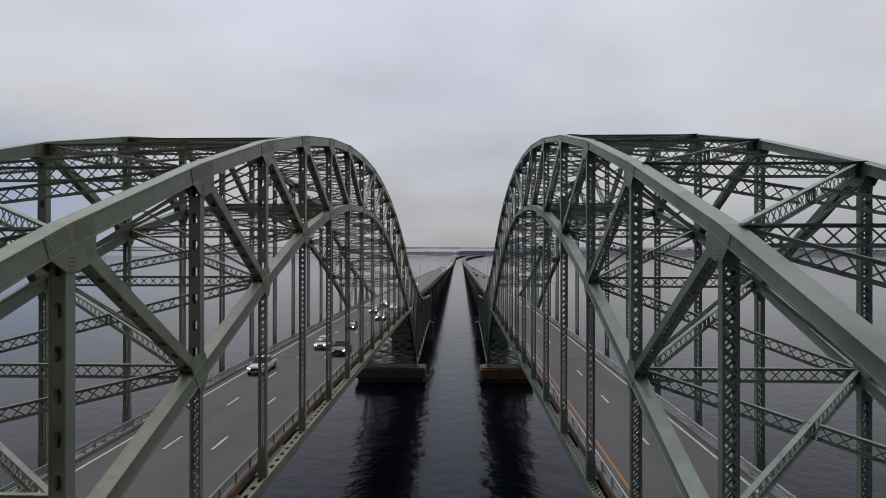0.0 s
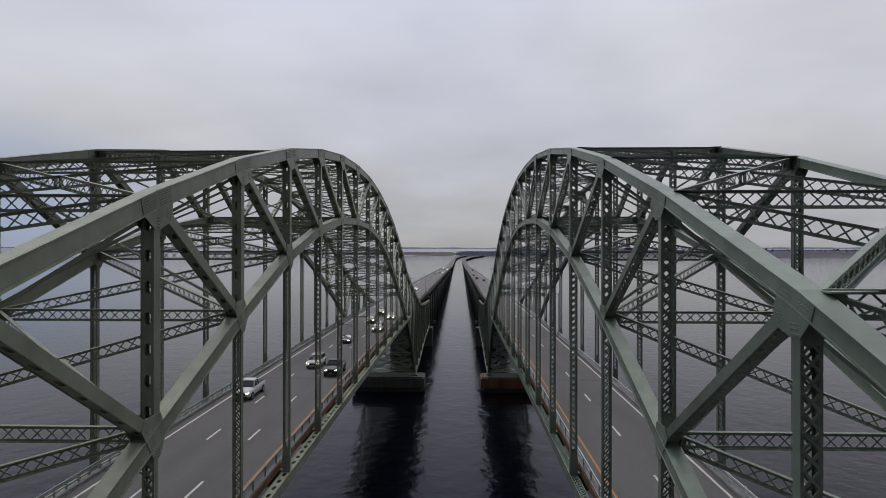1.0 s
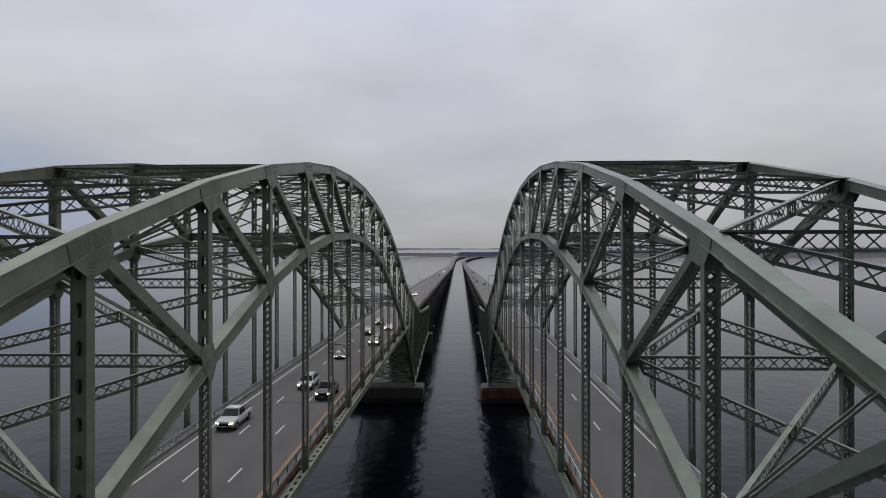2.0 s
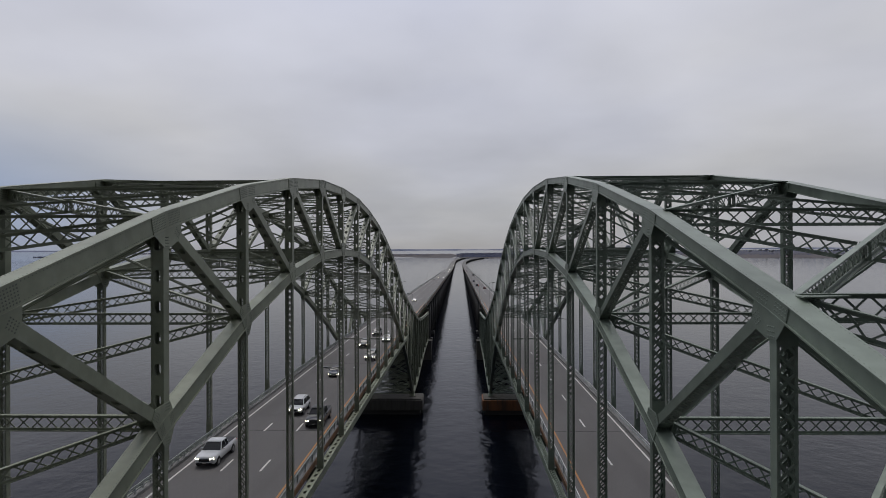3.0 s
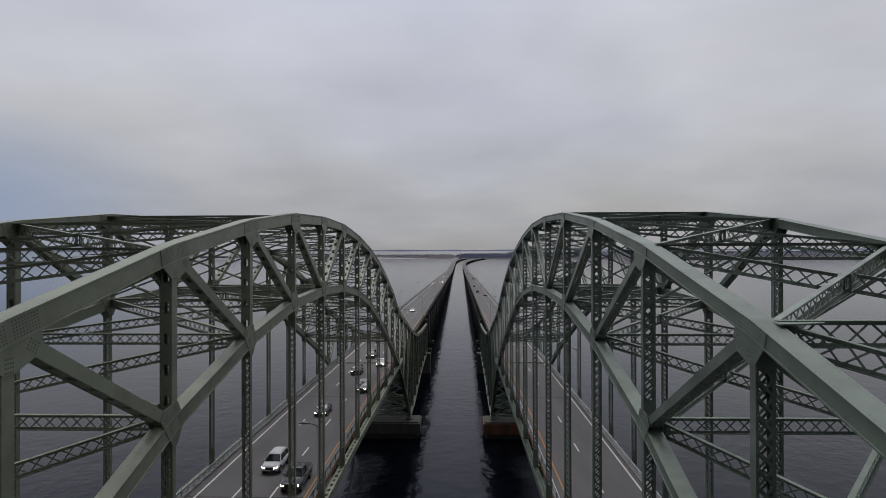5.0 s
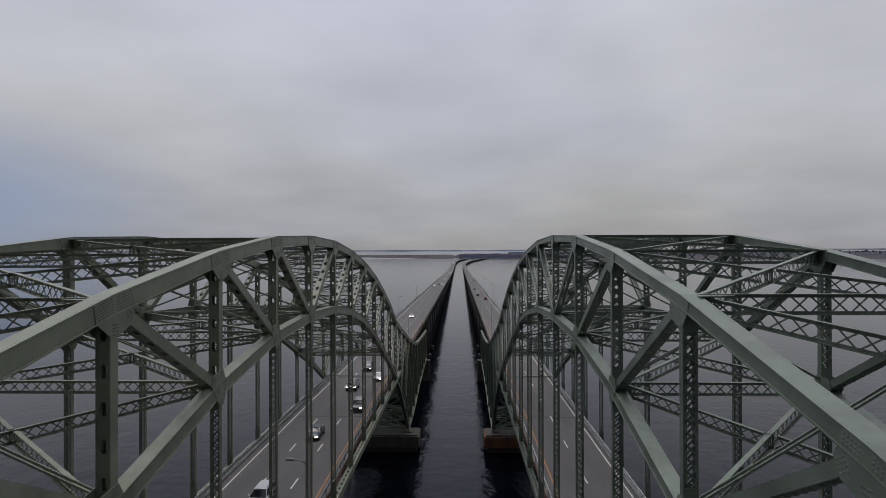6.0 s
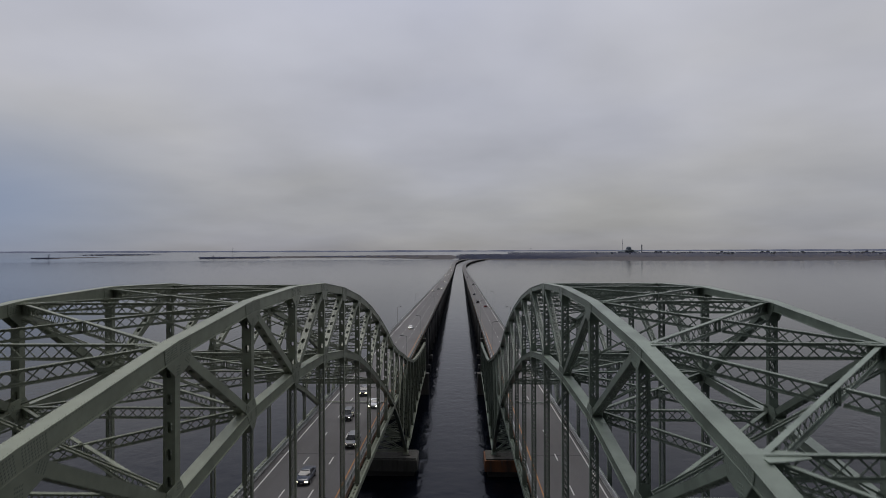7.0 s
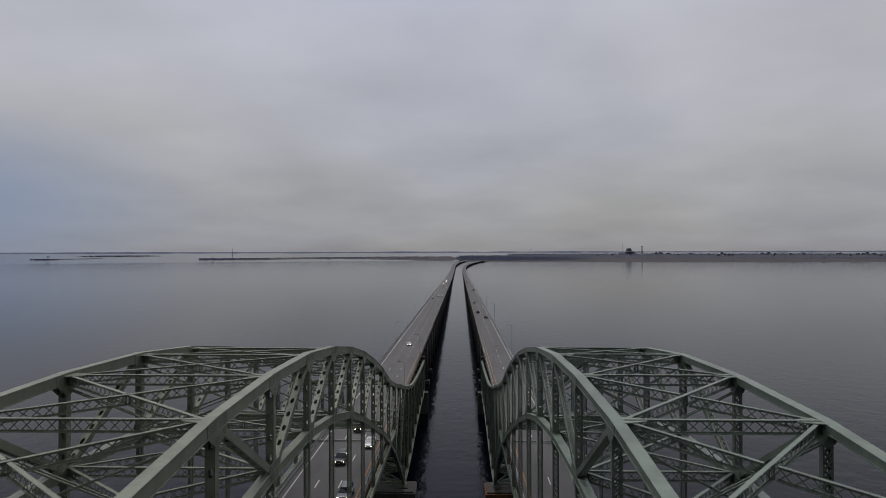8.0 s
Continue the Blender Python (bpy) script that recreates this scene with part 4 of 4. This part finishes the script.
def far_hall():
    """A far stepped hall with a dome, and the tall chimney beside it."""
    x, y, z = polar(bearing(1116), 4800)
    hall = new("domed_hall")
    hall.location = (x, y, z)
    tagged(hall, "blue-grey far hall with a rounded dome", "building")
    for wide, z0, z1, name in ((95, -2, 7, "base"), (34, 7, 13, "upper_storey")):
        place(name, Build().add([(s * wide * f, q * 30 * f, z) for z, f in ((z0, 1.0), (z1, 0.55)) for s, q in ((-1, -1), (1, -1), (1, 1), (-1, 1))],
                                [(0, 1, 2, 3), (4, 5, 6, 7), (0, 1, 5, 4), (1, 2, 6, 5), (2, 3, 7, 6), (3, 0, 4, 7)]).mesh(name, SLATE), hall)
    arc = [(11 + 25 * math.sin(math.pi * k / 16), 21 * math.cos(math.pi * k / 16) ** 0.55 + 0.05) for k in range(9)]
    place("dome", Build().tube([(0, 0, z) for z, _ in arc], [r for _, r in arc], 20).mesh("dome", SLATE, True), hall)
    x, y, z = polar(bearing(1139.5), 4800)
    tower = new("water_tower")
    tower.location = (x, y, z)
    tagged(tower, "slim dark far brick tower", "tower")
    place("shaft", Build().tube([(0, 0, -2), (0, 0, 40), (0, 0, 40.2), (0, 0, 50), (0, 0, 50.2)], [4.2, 3.6, 4.4, 4.4, 3.0], 10).mesh("shaft", SLATE), tower)
    for px, tall, r in ((1105, 92, 0.7), (941, 36, 1.0), (408, 40, 1.2)):
        x, y, z = polar(bearing(px), 4790 if px > 390 else 4100)
        mast = new("far_mast")
        mast.location = (x, y, z)
        tagged(mast, "thin dark far mast above a low shore", "mast", "far masts")
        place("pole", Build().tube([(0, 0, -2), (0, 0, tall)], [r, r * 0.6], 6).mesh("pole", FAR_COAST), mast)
        place("platform", Build().box(-3, 3, -3, 3, tall * 0.62, tall * 0.68).mesh("platform", FAR_COAST), mast)


def far_tree(px, d, tall):
    """A lone tree on an islet: bare trunk, limbs and a thin ragged crown."""
    tree = new("far_tree")
    x, y, z = polar(bearing(px), d)
    tree.location = (x, y, z)
    tagged(tree, "lone bare dark tree on a low marsh islet", "tree", "far trees")
    trunk = Build().tube([(0, 0, -1), (0.3, 0, tall * 0.5), (0, 0, tall * 0.8)], [1.0, 0.7, 0.4], 6)
    for k in range(7):
        a = k * 2.4
        trunk.tube([(0.2, 0, tall * (0.3 + 0.05 * k)), (tall * 0.32 * math.cos(a), tall * 0.32 * math.sin(a), tall * (0.55 + 0.05 * k))], [0.5, 0.2], 5)
    place("trunk", trunk.mesh("trunk", WOODS), tree)
    crown = Build()
    for k in range(70):
        a, r, h = rng.uniform(0, 6.28), tall * 0.42 * rng.random() ** 0.5, rng.uniform(0.42, 1.0)
        r *= math.sin(math.pi * min(0.92, h - 0.2))
        q = Vector((r * math.cos(a), r * math.sin(a), tall * h))
        w = rng.uniform(0.5, 1.3)
        crown.add([q + Vector((w, 0, 0)), q + Vector((-w * 0.5, w, 0.2)), q + Vector((-w * 0.5, -w, -0.2)), q + Vector((0, 0, w))], [(0, 1, 2), (0, 1, 3), (1, 2, 3), (2, 0, 3)])
    place("crown", crown.mesh("crown", WOODS), tree, kind="stuff")


far_hall()
far_tree(76, 4105, 24)
far_tree(372, 3990, 19)


# ---- vehicles ----
def paint(name, colour):
    m = material(name, colour, rough=0.28, grain=0.04, grain_scale=4, stain=0.25, stain_scale=2.0, bump=0.0, ior=1.5)
    m.node_tree.nodes["Principled BSDF"].inputs["Coat Weight"].default_value = 0.6
    return m


def lamp_material(name, colour, power):
    m = bpy.data.materials.new(name)
    m.use_nodes = True
    b = m.node_tree.nodes["Principled BSDF"]
    b.inputs["Base Color"].default_value = (*colour, 1)
    b.inputs["Roughness"].default_value = 0.2
    b.inputs["Emission Color"].default_value = (*colour, 1)
    b.inputs["Emission Strength"].default_value = power
    return m


GLASS = material("tinted_car_glass", (0.012, 0.014, 0.017), rough=0.06, grain=0.02, stain=0.0, bump=0.0, ior=1.5)
TYRE = material("black_tyre", (0.02, 0.02, 0.02), rough=0.8, bump=0.0)
RIM = material("alloy_rim", (0.35, 0.35, 0.36), rough=0.35, metal=0.8, bump=0.0)
TRIM = material("black_plastic_trim", (0.02, 0.02, 0.022), rough=0.6, bump=0.0)
PLATE = material("plain_number_plate", (0.5, 0.5, 0.48), rough=0.5, bump=0.0)
HEADLIGHT = lamp_material("lit_headlight", (1.0, 0.86, 0.62), 14.0)
TAIL = lamp_material("lit_tail_light", (0.9, 0.05, 0.03), 0.5)


def loft(sections):
    """Closed body through cross-sections (y, half width below, half width above, z low, z waist, z top), with rounded shoulders."""
    b = Build()
    for y, wl, wt, z0, zw, z1 in sections:
        r = min(0.1, (z1 - z0) * 0.25)
        half = [(wl - r, z0), (wl - 0.02, z0 + r), (wl, (z0 + zw) / 2), (wl - 0.01, zw), (wt + 0.02, z1 - r * 0.8), (wt - r * 0.5, z1 - r * 0.2), (wt - r * 2, z1), (wt * 0.45, z1 + 0.015)]
        b.v += [(-x, y, z) for x, z in half] + [(x, y, z) for x, z in half[::-1]]
    n, m = 16, len(sections)
    for i in range(m - 1):
        for k in range(n):
            b.f.append((i * n + k, i * n + (k + 1) % n, (i + 1) * n + (k + 1) % n, (i + 1) * n + k))
    b.f += [tuple(range(n))[::-1], tuple(range((m - 1) * n, m * n))]
    return b


def vehicle(kind, colour, label):
    """Front towards -y. kind is sedan, suv or pickup."""
    car = new({"sedan": "car", "suv": "suv", "pickup": "pickup_truck"}[kind])
    tagged(car, label, {"sedan": "car", "suv": "car", "pickup": "truck"}[kind], "traffic on the bridges")
    length = {"sedan": 4.8, "suv": 4.75, "pickup": 5.8}[kind]
    w = {"sedan": 0.92, "suv": 0.96, "pickup": 1.01}[kind]
    hood = {"sedan": 0.93, "suv": 1.08, "pickup": 1.16}[kind]
    roof = {"sedan": 1.43, "suv": 1.74, "pickup": 1.88}[kind]
    tail = {"sedan": 1.06, "suv": 1.12, "pickup": 1.2}[kind]
    h = length / 2
    low = 0.26 if kind == "sedan" else 0.38
    f0, f1, r1, r0 = {"sedan": (-h + 1.25, -h + 2.1, h - 1.75, h - 0.65), "suv": (-h + 1.15, -h + 1.95, h - 0.55, h - 0.1),
                      "pickup": (-h + 1.6, -h + 2.3, h - 2.3, h - 2.05)}[kind]
    drop = 0.26 if kind == "sedan" else 0.14
    body = loft([(-h, w - 0.34, w - 0.42, low + 0.16, hood - drop - 0.16, hood - drop - 0.08), (-h + 0.05, w - 0.18, w - 0.26, low + 0.05, hood - drop - 0.12, hood - drop),
                 (-h + 0.22, w - 0.05, w - 0.14, low, hood - drop - 0.08, hood - drop * 0.6), (-h + 0.6, w, w - 0.1, low, hood - 0.16, hood - drop * 0.32),
                 (-h + 1.1, w, w - 0.08, low, hood - 0.1, hood), (f0 + 0.5, w, w - 0.06, low, hood - 0.08, hood + 0.02), (0.4, w, w - 0.06, low, hood - 0.05, (hood + tail) / 2 + 0.02),
                 (h - 1.0, w, w - 0.06, low, tail - 0.12, tail), (h - 0.4, w - 0.02, w - 0.1, low, tail - 0.14, tail), (h - 0.1, w - 0.07, w - 0.16, low + 0.04, tail - 0.2, tail - 0.04),
                 (h, w - 0.18, w - 0.26, low + 0.14, tail - 0.28, tail - 0.16)])
    place("body", body.mesh("body", colour, smooth=True), car)
    base, cw, tw = min(hood, tail) - 0.05, w - 0.07, w - 0.27
    # the glazed cabin under a painted roof, its pillars between the panes
    cabin = Build().add([(-cw, f0, base), (cw, f0, base), (cw, r0, base), (-cw, r0, base), (-tw, f1, roof - 0.05), (tw, f1, roof - 0.05), (tw, r1, roof - 0.05), (-tw, r1, roof - 0.05)],
                        [(0, 1, 2, 3), (4, 5, 6, 7), (0, 1, 5, 4), (1, 2, 6, 5), (2, 3, 7, 6), (3, 0, 4, 7)])
    place("cabin", cabin.mesh("cabin", colour, bevel=0.05), car)
    crown = loft([(f1 - 0.1, tw - 0.12, tw - 0.16, roof - 0.09, roof - 0.08, roof - 0.06), (f1 + 0.12, tw + 0.0, tw - 0.05, roof - 0.1, roof - 0.06, roof - 0.01),
                  ((f1 + r1) / 2, tw + 0.02, tw - 0.04, roof - 0.1, roof - 0.05, roof + 0.02), (r1 - 0.12, tw, tw - 0.05, roof - 0.1, roof - 0.06, roof), (r1 + 0.1, tw - 0.1, tw - 0.14, roof - 0.1, roof - 0.08, roof - 0.05)])
    place("roof", crown.mesh("roof", colour, smooth=True), car)

    def pane(name, quad, out):
        c = sum((Vector(p) for p in quad), Vector()) / 4
        pts = [c + (Vector(p) - c) * 0.93 + Vector(out) * 0.014 for p in quad]
        back = [p - Vector(out) * 0.05 for p in pts]
        place(name, Build().add(pts + back, [(0, 1, 2, 3), (4, 5, 6, 7), (0, 1, 5, 4), (1, 2, 6, 5), (2, 3, 7, 6), (3, 0, 4, 7)]).mesh(name, GLASS), car)

    top_z = roof - 0.07
    pane("windscreen", [(-cw, f0, base + 0.07), (cw, f0, base + 0.07), (tw, f1, top_z), (-tw, f1, top_z)], Vector((0, -(roof - base), f1 - f0)).normalized())
    pane("rear_window", [(-cw, r0, base + 0.1), (cw, r0, base + 0.1), (tw, r1, top_z), (-tw, r1, top_z)], Vector((0, roof - base, r0 - r1)).normalized())
    split = (f1 + r1) / 2
    for s in (-1, 1):
        out = Vector((s * (roof - base), 0, cw - tw)).normalized()
        pane("side_window", [(s * cw, f0 + 0.2, base + 0.1), (s * cw, split - 0.02, base + 0.1), (s * tw, split - 0.02, top_z), (s * tw, f1 + 0.06, top_z)], out)
        pane("side_window", [(s * cw, split + 0.02, base + 0.1), (s * cw, r0 - 0.2, base + 0.1), (s * tw, r1 - 0.06, top_z), (s * tw, split + 0.02, top_z)], out)
        place("mirror", Build().box(*sorted((s * (w + 0.0), s * (w + 0.19))), f0 + 0.4, f0 + 0.52, base + 0.05, base + 0.2).mesh("mirror", colour, bevel=0.03), car)
        x0, x1 = sorted((s * (w - 0.13), s * (w - 0.45)))
        z1 = hood - drop - (0.03 if kind == "sedan" else 0.06)
        y0 = -h + 0.03
        place("headlight", Build().add([(s * (w - 0.46), y0 - 0.06, z1 - 0.14), (s * (w - 0.13), y0 + 0.03, z1 - 0.13), (s * (w - 0.10), y0 + 0.1, z1), (s * (w - 0.44), y0 - 0.05, z1 - 0.03),
                                        (s * (w - 0.46), y0 + 0.2, z1 - 0.13), (s * (w - 0.2), y0 + 0.3, z1 - 0.12), (s * (w - 0.2), y0 + 0.3, z1), (s * (w - 0.44), y0 + 0.2, z1 - 0.03)],
                                       [(0, 1, 2, 3), (4, 5, 6, 7), (0, 1, 5, 4), (1, 2, 6, 5), (2, 3, 7, 6), (3, 0, 4, 7)]).mesh("headlight", HEADLIGHT), car)
        x0, x1 = sorted((s * (w - 0.11), s * (w - 0.36)))
        place("tail_light", Build().box(x0, x1, h - 0.2, h - 0.015, tail - 0.36, tail - 0.18).mesh("tail_light", TAIL, bevel=0.02), car)
    place("grille", Build().box(-w + 0.5, w - 0.5, -h - 0.012, -h + 0.1, low + 0.22, hood - drop - 0.14).mesh("grille", TRIM, bevel=0.02), car)
    place("bumper", Build().box(-w + 0.3, w - 0.3, -h - 0.02, -h + 0.2, low + 0.06, low + 0.15).mesh("bumper", TRIM, bevel=0.03), car)
    place("number_plate", Build().box(-0.15, 0.15, -h - 0.034, -h - 0.021, low + 0.08, low + 0.19).mesh("number_plate", PLATE), car)
    rad = 0.34 if kind == "sedan" else 0.39
    tyre = Build().tube([(-0.11, 0, 0), (-0.10, 0, 0), (0.10, 0, 0), (0.11, 0, 0)], [rad - 0.04, rad, rad, rad - 0.04], 20).mesh("tyre", TYRE)
    rim = Build().tube([(-0.118, 0, 0), (0.118, 0, 0)], rad * 0.62, 10).mesh("rim", RIM)
    arch = Build().tube([(-0.1, 0, 0), (0.1, 0, 0)], rad + 0.07, 20).mesh("wheel_arch", TRIM)
    for s in (-1, 1):
        for y in (-h + 0.93, h - 1.0 if kind != "pickup" else h - 1.3):
            wheel = place("wheel", tyre, car, (s * (w - 0.08), y, rad))
            place("rim", rim, wheel)
            place("wheel_arch", arch, car, (s * (w - 0.095), y, rad + 0.02))
    if kind == "pickup":
        place("bed", Build().box(-w + 0.14, w - 0.14, r0 + 0.1, h - 0.14, tail + 0.016, tail + 0.03).mesh("bed", TRIM), car)
    if kind == "suv":
        for s in (-1, 1):
            place("roof_rail", Build().tube([(s * (tw - 0.06), f1 + 0.2, roof - 0.01), (s * (tw - 0.06), f1 + 0.4, roof + 0.05), (s * (tw - 0.06), r1 - 0.4, roof + 0.05), (s * (tw - 0.06), r1 - 0.15, roof - 0.01)], 0.02, 6).mesh("roof_rail", TRIM), car)
    return car


def park(car, x, y, turn=0.0):
    p, a = along(y, x)
    car.matrix_basis = Matrix.Translation((p.x, p.y, deck_z(y))) @ Matrix.Rotation(a + turn, 4, "Z") @ Matrix.Rotation(math.atan2(deck_z(y + 1) - deck_z(y - 1), 2) * (1 if turn == 0 else -1), 4, "X")
    return car


LANES_W = (-23.9, -20.25, -16.65)
LANES_E = (12.35, 16.2)
WHITE_CAR, BLACK_CAR, GREY_CAR = paint("white_car_paint", (0.62, 0.63, 0.64)), paint("black_car_paint", (0.018, 0.019, 0.022)), paint("silver_grey_car_paint", (0.22, 0.23, 0.24))
BLUE_CAR, RED_CAR = paint("dark_blue_car_paint", (0.025, 0.035, 0.06)), paint("dark_red_car_paint", (0.12, 0.02, 0.018))
white_suv = park(vehicle("suv", WHITE_CAR, "white family car with headlights on, driving on the bridge"), LANES_W[1] - 0.1, 8.0)
black_pickup = park(vehicle("pickup", BLACK_CAR, "black pickup truck with headlights on, driving on the bridge"), LANES_W[2] - 0.1, 3.5)
blue_sedan = park(vehicle("sedan", BLUE_CAR, "dark blue saloon car with headlights on, on the bridge"), LANES_W[1], 30.5)
grey_suv = park(vehicle("suv", GREY_CAR, "silver-grey family car with headlights on, on the bridge"), LANES_W[2], 45.0)
white_sedan = park(vehicle("sedan", WHITE_CAR, "white saloon car with headlights on, driving on the bridge"), LANES_W[2], 69.0)
black_suv = park(vehicle("suv", BLACK_CAR, "black family car with headlights on, driving on the bridge"), LANES_W[1], 60.0)
white_pickup = park(vehicle("pickup", WHITE_CAR, "white pickup truck with headlights on, driving on the bridge"), LANES_W[0], -9.0)
park(vehicle("sedan", RED_CAR, "dark red saloon car seen from behind on the causeway"), LANES_E[1] - 0.2, 315.0, math.pi)


def another(car, x, y, turn=0.0):
    park(copy_thing(car, Matrix.Identity(4)), x, y, turn)


another(black_suv, LANES_W[1], 79.0)
for car, lane, y in ((white_sedan, 1, 200), (black_pickup, 1, 530), (white_suv, 2, 535), (grey_suv, 0, 495), (white_sedan, 2, 700), (black_suv, 1, 735), (white_suv, 0, 840),
                     (blue_sedan, 2, 880), (grey_suv, 1, 950), (white_sedan, 0, 1010), (white_pickup, 1, 1120), (white_suv, 2, 1260), (white_sedan, 1, 1420), (grey_suv, 0, 1600),
                     (white_suv, 1, 2000), (white_sedan, 2, 2600), (white_suv, 0, 3300), (white_sedan, 1, 870), (white_suv, 2, 1060),
                     (black_suv, 1, 1340), (white_suv, 0, 1470), (white_sedan, 2, 1520), (white_suv, 1, 1760), (white_sedan, 0, 2230)):
    another(car, LANES_W[lane], y)
for car, lane, y in ((black_suv, 0, 350), (blue_sedan, 0, 440), (black_pickup, 1, 640), (black_suv, 0, 900), (grey_suv, 1, 1250)):
    another(car, LANES_E[lane], y, math.pi)
